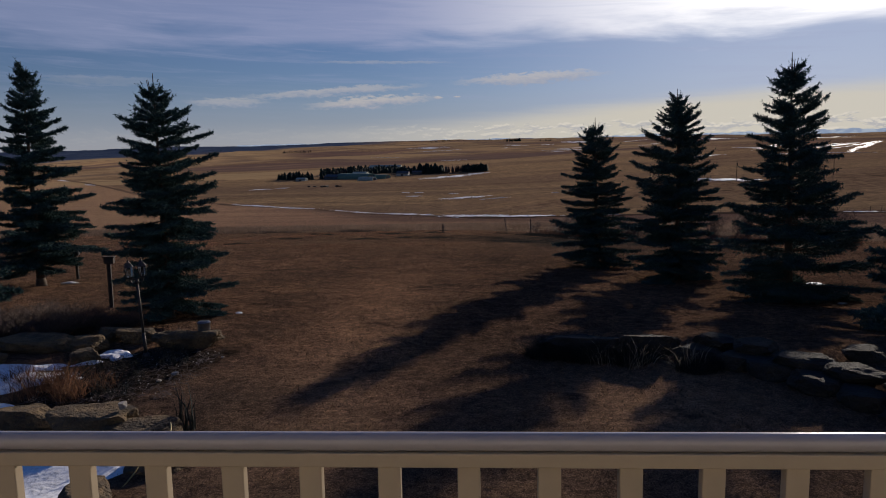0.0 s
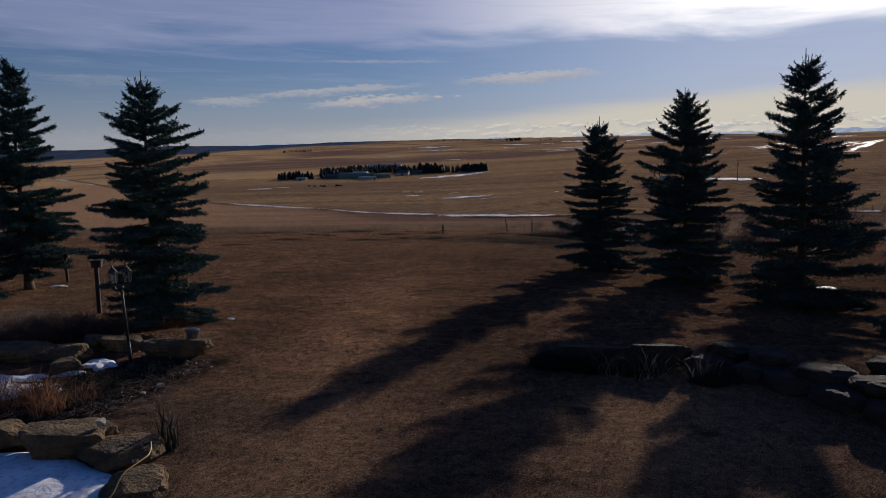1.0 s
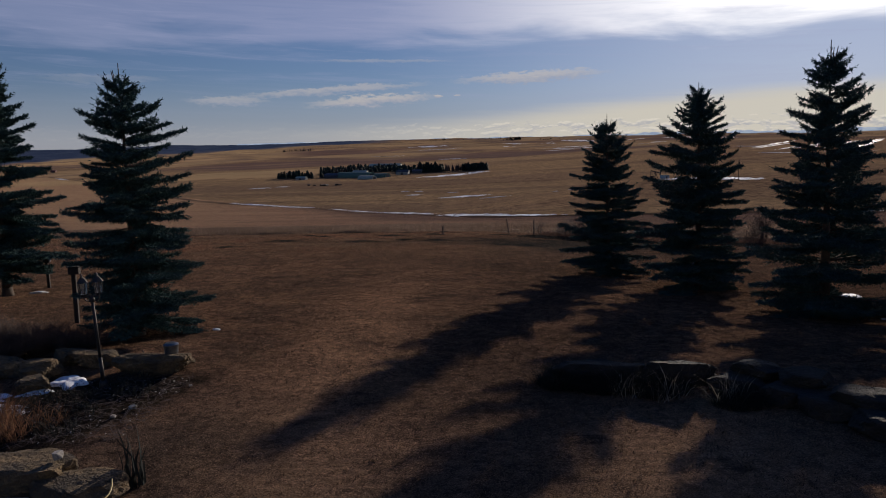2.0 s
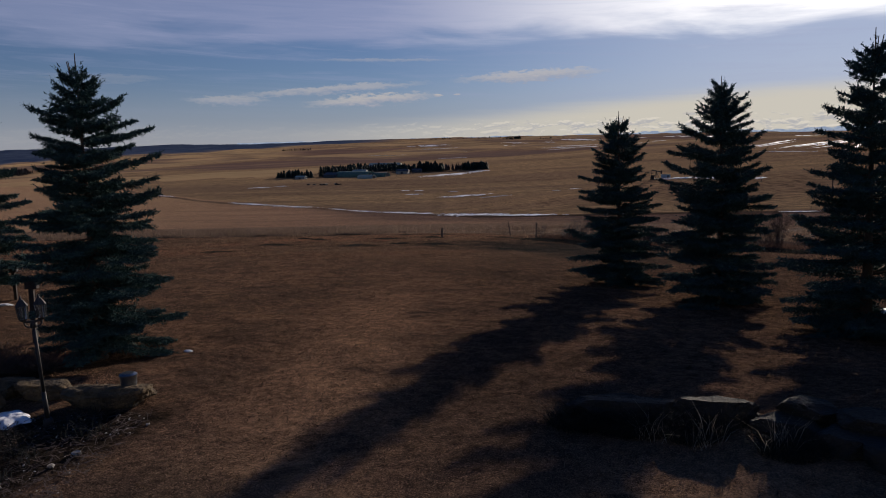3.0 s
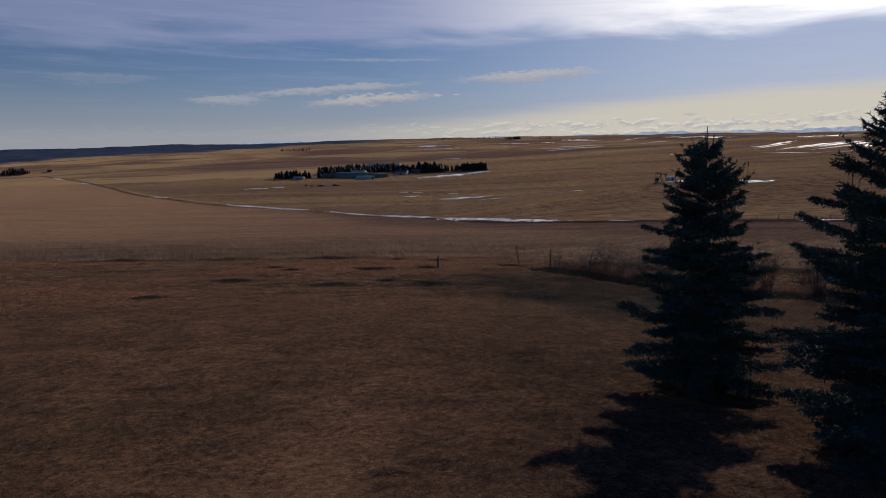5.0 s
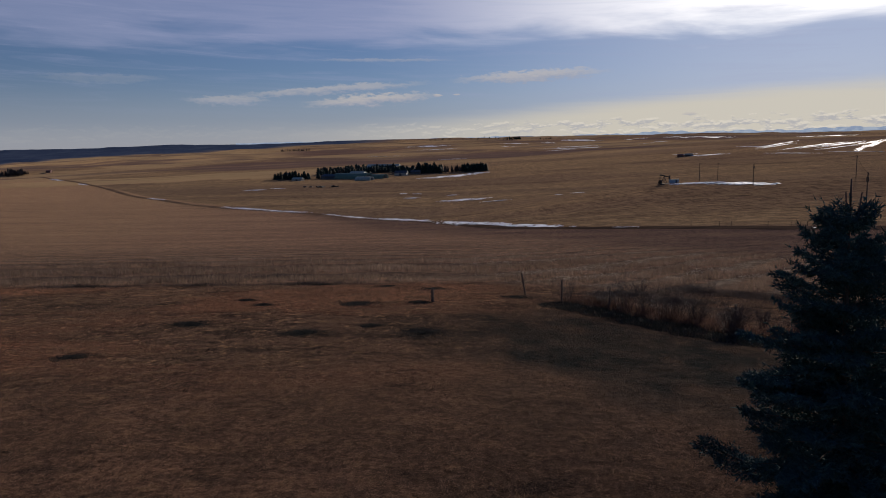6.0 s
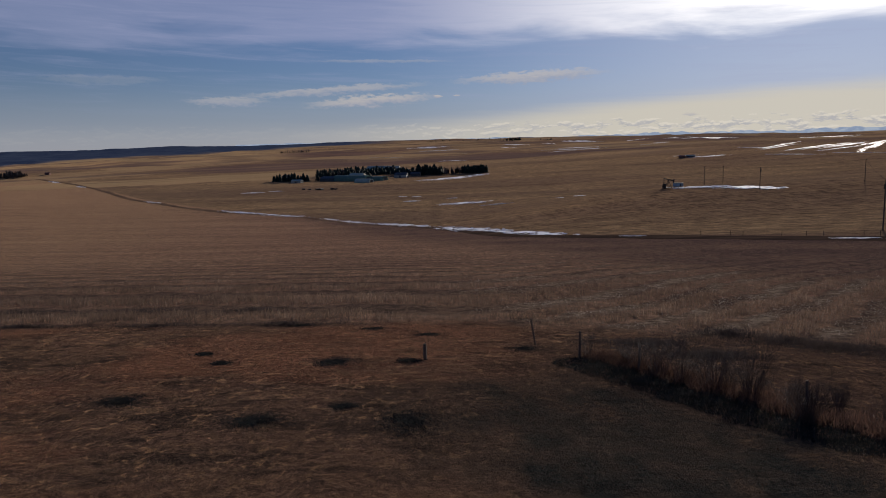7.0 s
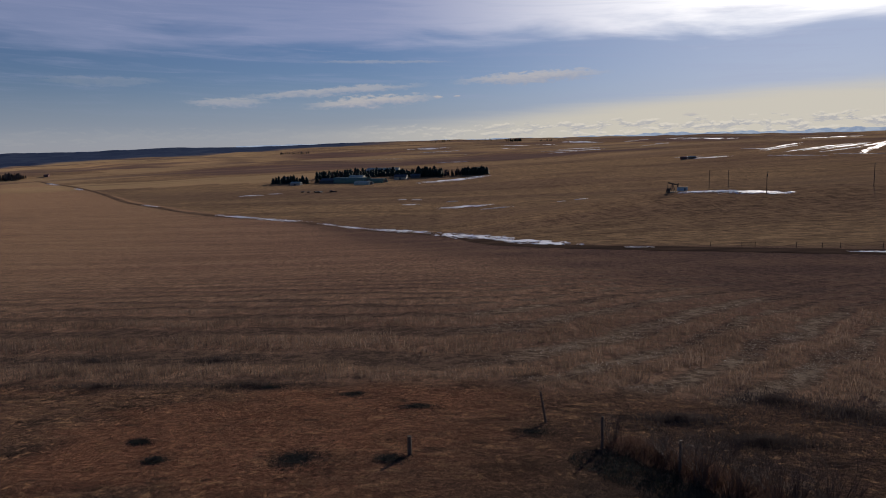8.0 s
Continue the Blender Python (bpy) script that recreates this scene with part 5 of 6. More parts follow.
def bare_shrub(x, y, h, spread, stems, seed, label, group, material="twig", thick=0.012):
    """A many-stemmed leafless shrub, forking twice."""
    rng = np.random.RandomState(seed)
    V, F = [], []

    def limb(a, b, r0, r1):
        d = unit(np.subtract(b, a))
        s = unit(np.cross(d, [0.3, 0.9, 0.2]))
        t = np.cross(d, s)
        k = len(V)
        for p, r in ((a, r0), (b, r1)):
            for q in range(3):
                c = 2 * math.pi * q / 3
                V.append(np.asarray(p) + r * (math.cos(c) * s + math.sin(c) * t))
        for q in range(3):
            p, o = k + q, k + (q + 1) % 3
            F.extend([(p, o, o + 3), (p, o + 3, p + 3)])

    for _ in range(stems):
        a = rng.rand() * 6.28
        base = np.array([0.25 * spread * math.cos(a) * rng.rand(), 0.25 * spread * math.sin(a) * rng.rand(), -0.05])
        out = spread * rng.uniform(0.1, 1.0)
        top = base + np.array([out * math.cos(a), out * math.sin(a), h * rng.uniform(0.6, 1.1)])
        bend = (base + top) / 2 + np.array([-0.15 * out * math.cos(a), -0.15 * out * math.sin(a), 0.05 * h]) + rng.normal(size=3) * 0.04 * h
        limb(base, bend, thick, thick * 0.7), limb(bend, top, thick * 0.7, thick * 0.3)
        for _ in range(4):
            s = rng.uniform(0.1, 0.8)
            p = bend + (top - bend) * s
            q = p + np.array([rng.normal() * 0.16 * h, rng.normal() * 0.16 * h, rng.uniform(0.1, 0.38) * h])
            limb(p, q, thick * 0.5, thick * 0.25)
    ob = new("bare_shrub", mesh_from("bare_shrub", np.array(V), np.array(F), M[material]))
    ob.matrix_world = pose(x, y, float(land(x, y)))
    return tagged(ob, label, "shrub", group)


HEDGE = [(8.5, 60.9), (9.3, 59.6), (10.3, 58.0), (11.0, 56.8), (11.7, 55.2), (12.6, 54.0), (13.3, 52.3), (14.3, 50.8), (15.2, 49.2), (16.2, 47.6), (17.2, 45.8), (18.5, 43.8), (20.0, 41.5), (21.5, 39.0)]
for i, (x, y) in enumerate(HEDGE):
    rng = np.random.RandomState(200 + i)
    bare_shrub(x + 0.3 + rng.normal() * 0.5, y + rng.normal() * 0.5, rng.uniform(1.2, 2.1) * (0.6 if i < 2 else 1), rng.uniform(0.7, 1.4), 30 + 3 * min(i, 6), 220 + i, "leafless brown willow shrub along the old fence", "fence-line shrubs", thick=0.010)
    bare_shrub(x + 0.8 + rng.normal() * 0.6, y + 0.5 + rng.normal() * 0.6, rng.uniform(0.8, 1.6) * (0.7 if i < 2 else 1), rng.uniform(0.6, 1.2), 24 + 3 * min(i, 6), 420 + i, "leafless brown willow shrub along the old fence", "fence-line shrubs", thick=0.010)
    clump(x + 0.4, y + 0.2, 900, 1.2, 1.2, 0.55, M["red_grass"], "rusty_grass", "rust-coloured dry grass under the fence-line shrubs", "grass patch", 240 + i, 0.03, 0.5)
    # dark blades laid where the shrubs' shadow falls
    clump(x - 1.0, y - 1.0, 1900, 1.6, 1.3, 0.26, M["dark_mat"], "dark_blade_patch", "dark blades standing in for shade at the foot of the shrubs", "grass patch", 260 + i, 0.02, 0.8)
for i, (x, y) in enumerate([(8.2, 61.6), (9.2, 60.8), (10.6, 59.6), (12.4, 57.4), (14.2, 55.0), (16.5, 51.6)]):
    clump(x, y, 110, 0.9, 0.7, 1.0, M["red_grass"], "rusty_stalks", "tall thin rust-coloured dead stalks along the fence line", "plant", 300 + i, 0.022, 0.28)
for i, (x, y, h) in enumerate([(-10.3, 20.0, 0.85), (-11.4, 20.2, 0.9), (-12.4, 19.8, 0.8), (-9.4, 20.4, 0.6), (-13.4, 20.0, 0.8), (-10.8, 19.4, 0.7), (-11.9, 19.3, 0.7)]):
    bare_shrub(x, y - 0.3, 0.85 * h, 1.0, 200, 280 + i, "low dense leafless shrub behind the boulders", "garden shrubs", thick=0.008)


def fence_post(x, y, h, lean, seed):
    bm = bmesh.new()
    rod(bm, (0, 0, -0.1), (0, 0, h), 0.055, 0.048, 9)
    me = part("fence_post", bm, M["wood"], None)
    me.matrix_world = pose(x, y, float(land(x, y)), lean * 0.3, lean, seed * 33)
    return tagged(me, "weathered grey wooden fence post", "post", "old fence posts")


for i, (x, y, h, lean) in enumerate([(5.75, 64.8, 1.45, -9), (7.5, 61.3, 1.35, 0), (9.7, 58.6, 1.3, 1), (13.9, 51.9, 1.3, 0), (17.6, 46.0, 1.3, 1), (21.0, 40.5, 1.3, -1)]):
    fence_post(x, y, h, lean, i)
stump = fence_post(-0.12, 60.2, 0.75, 1, 9)
bpy.data.objects[stump.name].scale = (1.7, 1.7, 1.0)
tagged(stump, "short thick wooden post standing on the lawn", "post")

# ---- the track along the valley and snow on the far land ----
def build_track():
    pts = np.array(sorted(TRACK))
    seg = np.hypot(*np.diff(pts, axis=0).T)
    d = np.concatenate([[0], np.cumsum(seg)])
    s = np.arange(0, d[-1], 5.0)
    X, Y = hermite(s, d, pts[:, 0]), hermite(s, d, pts[:, 1])
    T = unit(np.stack([np.gradient(X), np.gradient(Y)], -1))
    N = np.stack([-T[:, 1], T[:, 0]], -1)
    W = 3.6 + 1.2 * waves(X, Y, 60, 71) + 2.2 * smooth01(X, 20, 60)
    rows = []
    for k, f in enumerate((-1.0, -0.6, -0.25, 0.25, 0.6, 1.0)):
        x, y = X + N[:, 0] * W * f, Y + N[:, 1] * W * f
        rows.append(np.stack([x, y, land(x, y) + (0.06 if k in (0, 5) else 0.22)], -1))
    V = np.stack(rows, 1)
    n, m = V.shape[:2]
    i, j = np.meshgrid(np.arange(n - 1), np.arange(m - 1), indexing="ij")
    F = np.stack([i * m + j, (i + 1) * m + j, (i + 1) * m + j + 1, i * m + j + 1], -1).reshape(-1, 4)
    ob = new("road", mesh_from("road", V.reshape(-1, 3), F, M["mud"], True))
    tagged(ob, "muddy dark farm track along the valley floor", "road", kind="structure")


build_track()


def along_track(x0, x1, width, off, seed, thick=0.2):
    """A drift lying along the track."""
    y0, y1 = float(track_y(x0)), float(track_y(x1))
    turn = math.degrees(math.atan2(y1 - y0, x1 - x0))
    nx, ny = -math.sin(radians(turn)), math.cos(radians(turn))
    far_drift((x0 + x1) / 2 + nx * off, (y0 + y1) / 2 + ny * off, 1.15 * math.hypot(x1 - x0, y1 - y0), width, turn, seed, thick)


for args in [(30, 14, 11, -4, 20), (16, 2, 13, -5, 21), (8, -5, 11, -4, 32), (-9, -36, 12, -4, 22), (-40, -55, 8, -3, 23), (-58, -70, 6, -3, 33), (-82, -118, 11, -3, 24), (-112, -156, 11, -3, 25), (-236, -270, 7, 0, 26),
             (48, 43, 2.6, 0, 27), (84, 77, 3.4, 2, 28), (96, 90, 3.4, 2, 29), (-560, -600, 9, 0, 30), (-700, -780, 12, 0, 31)]:
    along_track(*args)
for args in [(16, 535, 40, 19, 2, 40), (-24, 575, 13, 12, 0, 41), (36, 500, 22, 6, 5, 42), (-22, 640, 9, 9, 0, 43), (-35, 650, 8, 9, 0, 44), (8, 600, 9, 6, 0, 45),
             (-205, 795, 26, 22, 0, 46), (-185, 815, 16, 12, 10, 47), (95, 520, 9, 7, 0, 48), (80, 510, 5, 4, 0, 49),
             (10, 995, 110, 40, 40, 50), (50, 1040, 40, 20, 30, 51), (136, 340, 34, 12, -38, 52), (118, 357, 22, 9, -40, 53), (127, 352, 14, 6, -35, 54)]:
    far_drift(*args[:6])
# long drifts on the far slopes
for i, (x, y, lx, ly, turn) in enumerate([(617, 1337, 150, 20, 42), (600, 1300, 120, 14, 36), (658, 1268, 210, 24, 34), (690, 1256, 160, 18, 39), (640, 1235, 120, 14, 30), (707, 1200, 320, 26, 52), (760, 1290, 170, 26, 45), (720, 1290, 120, 16, 38), (530, 1106, 80, 14, -60), (640, 1180, 110, 12, 30), (565, 1316, 60, 12, -50), (600, 1060, 70, 10, -50),
                                          (310, 1740, 130, 90, 5), (350, 1860, 90, 60, 10), (270, 1660, 60, 24, 0), (430, 1180, 60, 30, 6), (410, 1230, 36, 30, 0), (400, 2850, 70, 120, 0), (440, 2700, 90, 80, 5),
                                          (700, 2800, 160, 100, 0), (820, 2700, 180, 90, 5), (950, 2600, 200, 80, 5), (560, 2900, 150, 80, 0), (-60, 2500, 150, 120, 0), (-10, 2150, 110, 60, 0), (100, 2000, 90, 50, 0), (-150, 1900, 80, 40, 0),
                                          (180, 2300, 90, 60, 0), (250, 2500, 80, 60, 0), (520, 1900, 80, 36, 0), (600, 2050, 70, 30, 0), (20, 1480, 50, 30, 0), (900, 1700, 120, 60, 5), (960, 1850, 200, 60, 8), (1050, 2000, 200, 60, 8)]):
    far_drift(x, y, 1.2 * lx, 0.65 * ly, turn, 300 + i, 0.3, 0.15)


def build_track_fence():
    """A post-and-wire fence beyond the track."""
    fence = tagged(new("fence"), "weathered wooden post fence with wire beyond the track", "fence")
    shared, last = None, None
    for i, x in enumerate(np.arange(60, 150, 4.1) + 1.2 * np.sin(np.arange(22) * 2.3)):
        y = float(track_y(x)) + 9.0
        z = float(land(x, y))
        if shared is None:
            ob = part("post", rod(bmesh.new(), (0, 0, -0.2), (0, 0, 1.1 ), 0.07, 0.06, 7), M["wood"], fence)
            shared = ob.data
        else:
            ob = new("post", shared)
            ob.parent = fence
        ob.matrix_local = pose(x, y, z, 0, (i * 37 % 7) - 3, 0)
        here = Vector((x, y, z + 1.0))
        if last is not None:
            part("wire", rod(bmesh.new(), last, here, 0.008, 0.008, 4), M["wire"], fence)
        last = here


build_track_fence()


# ---- far trees ----
def conifer_mesh(seed, tiers=7):
    """A far spruce, one metre high: ragged skirts of boughs."""
    rng = np.random.RandomState(seed)
    V, F = [], []
    for k in range(tiers):
        t = k / tiers
        z0, z1, r = 0.04 + 0.92 * t, min(1.0, 0.04 + 0.92 * t + 0.26), 0.26 * (1 - t) ** 0.7 + 0.03
        n = 9
        for j in range(n):
            a0, a1 = 6.283 * (j + 0.5 * rng.rand()) / n, 6.283 * (j + 1 + 0.5 * rng.rand()) / n
            q, b = r * rng.uniform(0.7, 1.15), len(V)
            am = (a0 + a1) / 2
            V += [(q * 0.75 * math.cos(a0), q * 0.75 * math.sin(a0), z0 + 0.03), (q * math.cos(am), q * math.sin(am), z0 - 0.03 * rng.rand()), (q * 0.75 * math.cos(a1), q * 0.75 * math.sin(a1), z0 + 0.03), (0, 0, z1)]
            F += [(b, b + 1, b + 3), (b + 1, b + 2, b + 3)]
    return mesh_from("crown", V, F, M["far_needles"])


FAR_CROWNS = [conifer_mesh(400 + i) for i in range(4)]
trunk_bm = bmesh.new()
rod(trunk_bm, (0, 0, -0.03), (0, 0, 0.6), 0.022, 0.01, 6)
FAR_TRUNK = bpy.data.meshes.new("trunk")
trunk_bm.to_mesh(FAR_TRUNK)
trunk_bm.free()
FAR_TRUNK.materials.append(M["bark"])


def far_conifer(x, y, h, k, wide=1.0):
    ob = empty("conifer_tree", pose(x, y, float(land(x, y)) - 0.2, 0, 0, 47 * k), "dark conifer in the farm shelterbelt", "tree", "farm shelterbelt trees")
    ob.scale = (h * wide, h * wide, h)
    for name, me in (("trunk", FAR_TRUNK), ("crown", FAR_CROWNS[k % 4])):
        c = new(name, me)
        c.parent = ob


def belt(a, b, count, h, seed, depth=6.0, wide=1.7):
    rng = np.random.RandomState(seed)
    for i in range(count):
        s = (i + 0.7 * rng.rand()) / count
        far_conifer(a[0] + (b[0] - a[0]) * s, a[1] + (b[1] - a[1]) * s + rng.uniform(-depth, depth), 0.84 * h * rng.uniform(0.7, 1.12), seed * 7 + i, wide)


belt((-252, 1083), (-190, 1052), 17, 14.5, 1)
belt((-196, 1150), (-130, 1165), 22, 16, 2, 10)
belt((-150, 1110), (-110, 1120), 8, 13, 3, 8)
belt((-130, 1175), (-75, 1185), 18, 15, 4, 10)
belt((-72, 1122), (-42, 1112), 11, 15, 5)
belt((-38, 1098), (0, 1088), 11, 20, 6)
belt((30, 1092), (66, 1080), 15, 16, 7, 5)
belt((-185, 1062), (-160, 1052), 6, 10, 8, 5)
belt((-190, 1135), (-120, 1150), 16, 12, 9, 8, 1.8)
belt((-110, 1150), (-45, 1150), 14, 12, 10, 8, 1.8)
belt((-66, 1105), (-4, 1096), 14, 12, 11, 6, 1.8)


def far_wood(name, pts, n, rx, ry, h, material, label, seed):
    """A far clump of trees that cannot be told apart."""
    rng = np.random.RandomState(seed)
    V, F = [], []
    for px, py in pts:
        for _ in range(n):
            x, y = px + rng.normal() * rx, py + rng.normal() * ry
            z, hh = float(land(x, y)) - 0.2, h * rng.uniform(0.5, 1.1)
            for _ in range(10):
                a, c = rng.rand() * 6.28, rng.uniform(0.1, 0.8) * hh
                w, b = hh * rng.uniform(0.10, 0.22), len(V)
                V += [(x + w * math.cos(a), y + w * math.sin(a), z + c * 0.4), (x - w * math.cos(a), y - w * math.sin(a), z + c * 0.45), (x + rng.normal() * w * 0.4, y + rng.normal() * w * 0.4, z + c + 0.25 * hh)]
                F.append((b, b + 1, b + 2))
    tagged(new(name, mesh_from(name, V, F, material)), label, "trees", kind="stuff")


far_wood("far_grove", [(8, 1092), (16, 1094), (24, 1096)], 8, 5, 5, 13, M["far_twigs"], "grey leafless trees between the dark conifers", 1)
far_wood("far_grove", [(-170, 1165), (-120, 1190), (-90, 1195), (-150, 1130), (-60, 1190)], 14, 16, 8, 11, M["far_twigs"], "grey leafless farmyard trees", 2)
far_wood("far_copse", [(350, 3660), (372, 3660), (392, 3665)], 16, 14, 12, 17, M["far_needles"], "small dark copse on the far skyline", 3)
far_wood("far_copse", [(-1092, 1815), (-1075, 1800), (-1058, 1805)], 22, 12, 10, 18, M["far_twigs"], "grey copse beside the far track", 4)
far_wood("far_copse", [(-560 + 26 * i, 2540) for i in range(4)], 9, 9, 8, 10, M["far_twigs"], "thin line of bare trees on the far ridge", 5)
far_wood("far_copse", [(-60 + 60 * i, 3900) for i in range(8)] + [(500 + 30 * i, 3600) for i in range(4)], 6, 26, 20, 12, M["far_needles"], "specks of dark woodland on the far ridge", 6)


# ---- the farm ----
def shed(x, y, length, width, wall, rise, turn, roof_mat, wall_mat, label, doors=1):
    z = float(land(x, y)) - 0.3
    ob = empty("farm_shed", pose(x, y, z, 0, 0, turn), label, "farm building", "farm buildings")
    bm = box(bmesh.new(), (length, width, wall), pose(0, 0, wall / 2))
    part("wall", bm, M[wall_mat], ob)
    bm = bmesh.new()
    L, W, e = length / 2 + 0.4, width / 2 + 0.5, 0.25
    v = [bm.verts.new(c) for s in (-L, L) for c in ((s, -W, wall - 0.1), (s, W, wall - 0.1), (s, 0, wall + rise), (s, -W, wall - 0.1 + e), (s, W, wall - 0.1 + e), (s, 0, wall + rise + e))]
    for a, b, c, d in ((0, 2, 8, 6), (2, 1, 7, 8), (3, 9, 11, 5), (5, 11, 10, 4), (0, 6, 9, 3), (1, 4, 10, 7)):
        bm.faces.new((v[a], v[b], v[c], v[d]))
    for s in (0, 6):
        bm.faces.new((v[s], v[s + 3], v[s + 5], v[s + 2])), bm.faces.new((v[s + 1], v[s + 2], v[s + 5], v[s + 4]))
    bm.faces.new((v[0], v[1], v[2])), bm.faces.new((v[6], v[8], v[7]))
    bmesh.ops.recalc_face_normals(bm, faces=bm.faces)
    part("roof", bm, M[roof_mat], ob)
    for i in range(doors):
        part("door", box(bmesh.new(), (3.2, 0.16, wall * 0.8), pose(length * ((i + 1) / (doors + 1) - 0.5), -width / 2 - 0.085, wall * 0.4)), M["dark_wall"], ob)


def quonset(x, y, length, radius, turn, mat, label):
    z = float(land(x, y)) - 0.3
    ob = empty("quonset_barn", pose(x, y, z, 0, 0, turn), label, "farm building", "farm buildings")
    V, F, n = [], [], 14
    for s in (-length / 2, length / 2):
        V += [(s, -radius * math.cos(math.pi * k / n), radius * 0.85 * math.sin(math.pi * k / n)) for k in range(n + 1)]
    for k in range(n):
        F.append((k, n + 1 + k, n + 2 + k, k + 1))
    me = bpy.data.meshes.new("roof")
    me.from_pydata(V, [], F + [tuple(range(n + 1)), tuple(range(2 * n + 1, n, -1))])
    me.materials.append(M[mat])
    c = new("roof", me)
    c.parent = ob
    part("door", box(bmesh.new(), (0.16, radius * 0.9, radius * 0.6), pose(length / 2 + 0.085, 0, radius * 0.3)), M["dark_wall"], ob)


quonset(-125, 1018, 62, 9.5, -38 + 1, "teal_roof", "long teal metal quonset barn in the farmyard")
quonset(-103, 962, 24, 6.0, -30, "pale_roof", "pale metal quonset shed in front of the barn")
quonset(-88, 1000, 24, 7.0, -30, "teal_roof", "short grey-teal quonset barn")
shed(-160, 1040, 26, 14, 4, 3, -35, "dark_wall", "dark_wall", "low dark farm shed")
shed(-98, 1215, 54, 20, 6, 4, -12, "pale_roof", "pale_wall", "long pale-roofed farm building behind the trees", 3)
shed(-128, 1100, 22, 12, 4, 3, -15, "pale_roof", "dark_wall", "pale-roofed shed among the trees")
shed(-60, 1060, 18, 10, 4, 3, -15, "dark_wall", "pale_wall", "small farm house beside the shelterbelt")
shed(-235, 1120, 18, 10, 4, 3, 0, "dark_wall", "dark_wall", "dark shed at the end of the farmyard")
shed(-205, 1030, 16, 7, 3, 2, -25, "pale_roof", "pale_wall", "pale low shed at the shelterbelt")
shed(-40, 1085, 14, 8, 3.5, 2, -10, "dark_wall", "dark_wall", "dark small shed under the conifers")
for i, (x, y) in enumerate([(-150, 825), (-141, 823), (-133, 822), (-126, 823), (-118, 820), (-160, 829)]):
    shed(x + 3 * math.sin(9 * i), y + 4 * math.cos(5 * i), 3 + (i * 7) % 5, 3, 0.9 + 0.25 * (i % 4), 0.5, 37 * i, "hide", "hide", "low dark cattle shelter on the pasture", 0)
shed(384, 1172, 9, 6, 3, 1.5, 0, "red_shed", "red_shed", "small rust-red shed on the far slope")
shed(400, 1180, 12, 6, 2.5, 1.5, 10, "pale_roof", "dark_wall", "pale-roofed shed on the far slope")
shed(-1010, 1850, 12, 8, 4, 2, 0, "red_shed", "red_shed", "tiny red shed beside the far track")


# ---- the well pad with its poles ----
def pump_jack(x, y):
    z = float(land(x, y))
    ob = empty("pump_jack", pose(x, y, z, 0, 0, 22) @ Matrix.Scale(0.8, 4), "dark oil pump jack standing idle on the well pad", "pump jack")
    part("base", box(bmesh.new(), (8, 2.2, 0.6), pose(0, 0, 0.2), 0.05), M["dark_metal"], ob)
    bm = bmesh.new()
    for sx in (-1, 1):
        for sy in (-1, 1):
            rod(bm, (sx * 1.6, sy * 0.9, 0.45), (0, sy * 0.2, 5.0), 0.14, n=8)
    part("frame", bm, M["dark_metal"], ob)
    part("beam", box(bmesh.new(), (7.4, 0.4, 0.6), pose(0.2, 0, 5.25, 0, 12), 0.04), M["dark_metal"], ob)
    part("head", box(bmesh.new(), (0.7, 0.5, 2.4), pose(4.0, 0, 4.3, 0, 12), 0.15), M["dark_metal"], ob)
    bm = bmesh.new()
    for sy in (-0.7, 0.7):
        rod(bm, (-3.0, sy, 1.9), (-3.3, sy, 5.9), 0.1, n=8)
        box(bm, (1.7, 0.3, 2.2), pose(-2.9, sy, 1.6, 0, 20), 0.1)
    part("crank", bm, M["dark_metal"], ob)


def tank_trailer(x, y):
    z = float(land(x, y))
    ob = empty("tank", pose(x, y, z, 0, 0, -15) @ Matrix.Scale(0.62, 4), "blue-grey equipment shed with a pale roof on the well pad", "equipment shed")
    part("body", box(bmesh.new(), (7.5, 3.0, 2.6), pose(0, 0, 1.25), 0.08), M["blue_tank"], ob)
    part("roof", box(bmesh.new(), (7.9, 3.4, 0.3), pose(0, 0, 2.705), 0.06), M["pale_roof"], ob)
    part("door", box(bmesh.new(), (1.0, 0.08, 2.0), pose(1.8, -1.545, 1.05), 0.01), M["dark_wall"], ob)


def utility_pole(x, y, h, turn, box_on=False):
    z = float(land(x, y))
    ob = empty("utility_pole", pose(x, y, z, 0, 0, turn), "tall wooden utility pole with a crossarm", "utility pole", "utility poles")
    part("pole", rod(bmesh.new(), (0, 0, -0.4), (0, 0, h), 0.17, 0.11, 10), M["wood"], ob)
    part("crossarm", box(bmesh.new(), (2.4, 0.12, 0.14), pose(0, -0.18, h - 0.5), 0.01), M["wood"], ob)
    for s in (-1.05, 0.0, 1.05):
        part("insulator", rod(bmesh.new(), (s, -0.18, h - 0.43), (s, -0.18, h - 0.2), 0.05, 0.035, 8), M["dark_metal"], ob)
    if box_on:
        part("transformer", rod(bmesh.new(), (0.42, 0, h - 2.2), (0.42, 0, h - 1.1), 0.28, 0.28, 14), M["dark_metal"], ob)
    return Vector((x, y, z + h - 0.2))


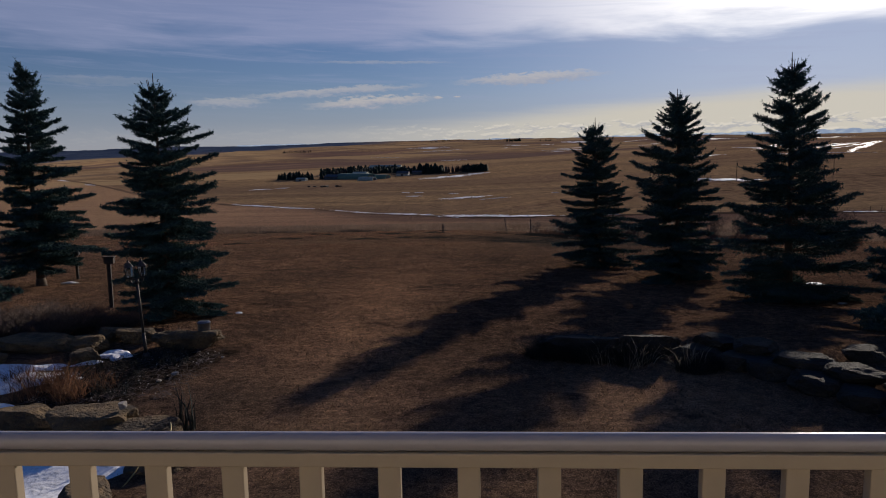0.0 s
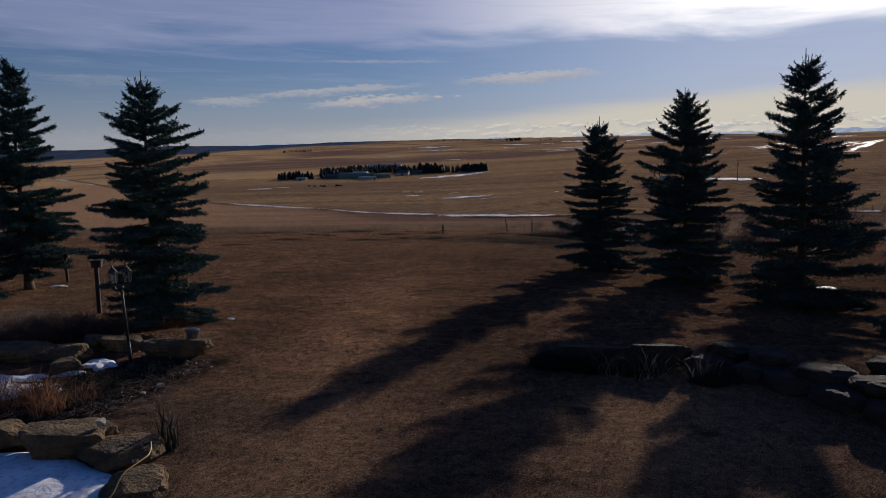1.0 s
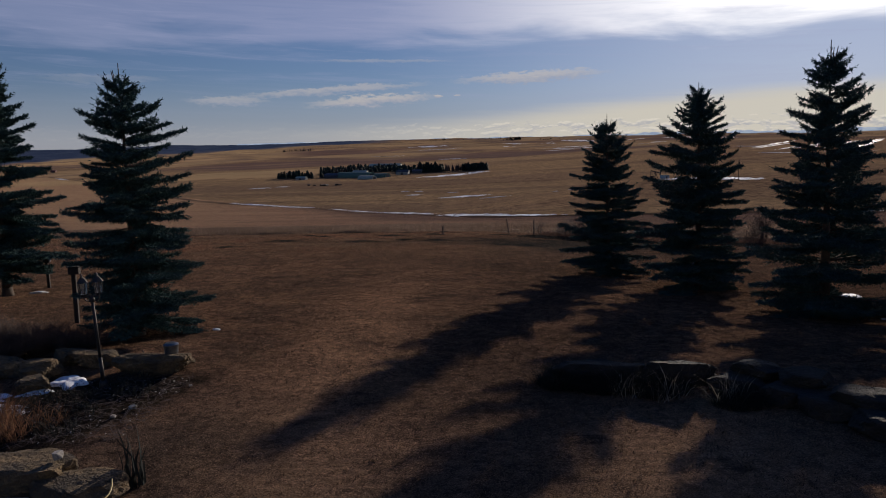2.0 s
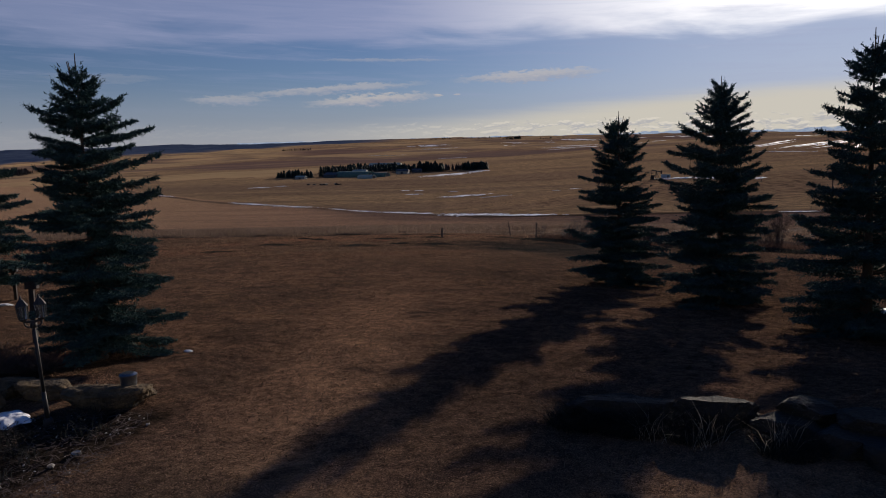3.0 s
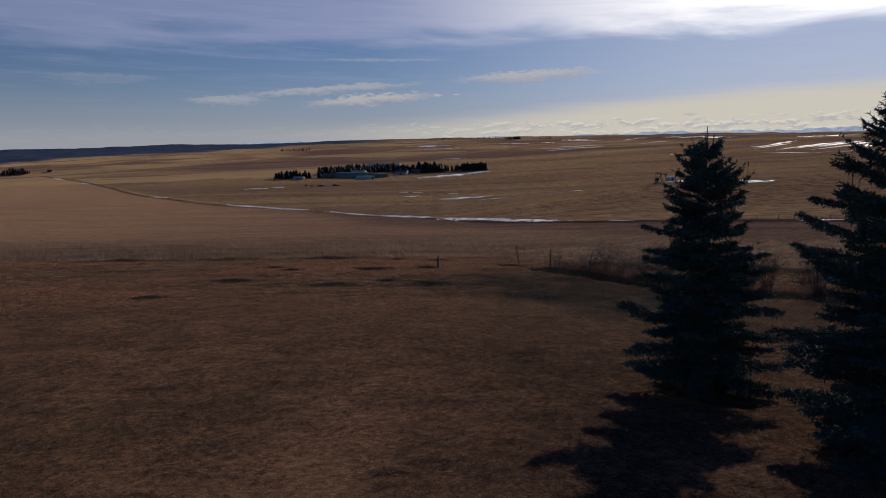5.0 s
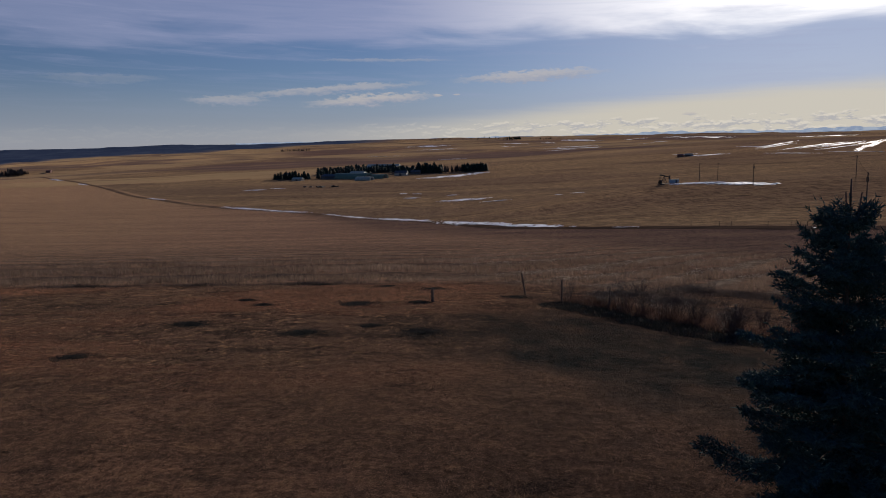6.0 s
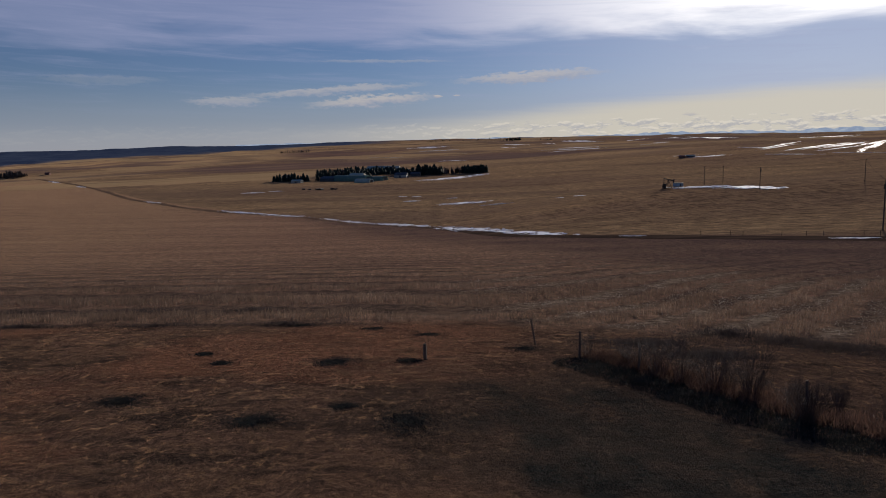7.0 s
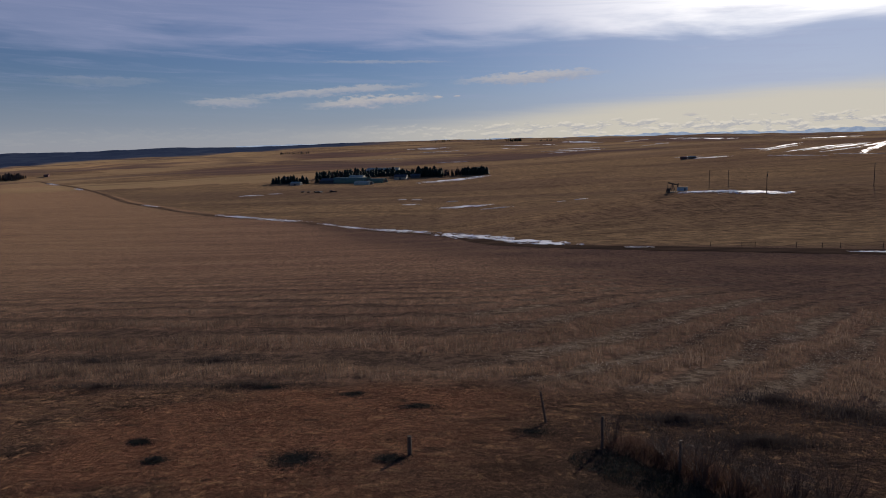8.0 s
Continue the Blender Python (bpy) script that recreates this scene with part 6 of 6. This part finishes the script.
pump_jack(109, 369)
tank_trailer(116, 376)
tips = [utility_pole(97.7, 182.8, 11.3, 60, True), utility_pole(185, 338, 10, 50), utility_pole(137, 333, 9.5, 50, True), utility_pole(125.5, 367, 9.0, 40), utility_pole(136, 371, 8.5, 40)]


def wire(a, b, sag, radius=0.03):
    pts = [a.lerp(b, s) - Vector((0, 0, 4 * sag * s * (1 - s))) for s in np.linspace(0, 1, 9)]
    tube("power_line", [tuple(p) for p in pts], radius, M["wire"], "thin dark overhead power line between poles", "power line")


wire(tips[0], tips[1], 0.7)
wire(tips[1], tips[2], 0.8)
wire(tips[2], tips[3], 0.6)
tips.append(utility_pole(300, 330, 10, 50))
wire(tips[1], tips[5], 1.5)


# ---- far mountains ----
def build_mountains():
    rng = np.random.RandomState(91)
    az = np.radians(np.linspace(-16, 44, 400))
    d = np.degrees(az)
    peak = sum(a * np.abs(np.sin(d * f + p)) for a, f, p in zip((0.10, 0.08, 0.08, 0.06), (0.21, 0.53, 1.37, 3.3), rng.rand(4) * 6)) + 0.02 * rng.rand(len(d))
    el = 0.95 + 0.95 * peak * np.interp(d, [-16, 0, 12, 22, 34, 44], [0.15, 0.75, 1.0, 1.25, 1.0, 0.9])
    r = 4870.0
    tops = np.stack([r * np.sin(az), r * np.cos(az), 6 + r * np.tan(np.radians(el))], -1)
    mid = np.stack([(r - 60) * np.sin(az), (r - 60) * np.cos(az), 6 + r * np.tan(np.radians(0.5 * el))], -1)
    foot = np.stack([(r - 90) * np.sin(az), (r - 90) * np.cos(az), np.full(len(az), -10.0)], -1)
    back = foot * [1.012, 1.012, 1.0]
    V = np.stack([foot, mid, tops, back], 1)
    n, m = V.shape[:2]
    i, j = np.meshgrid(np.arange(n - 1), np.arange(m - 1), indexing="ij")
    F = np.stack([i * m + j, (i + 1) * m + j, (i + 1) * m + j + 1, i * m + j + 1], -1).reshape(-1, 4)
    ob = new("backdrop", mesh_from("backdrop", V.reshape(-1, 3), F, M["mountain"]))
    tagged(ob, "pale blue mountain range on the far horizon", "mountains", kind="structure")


build_mountains()
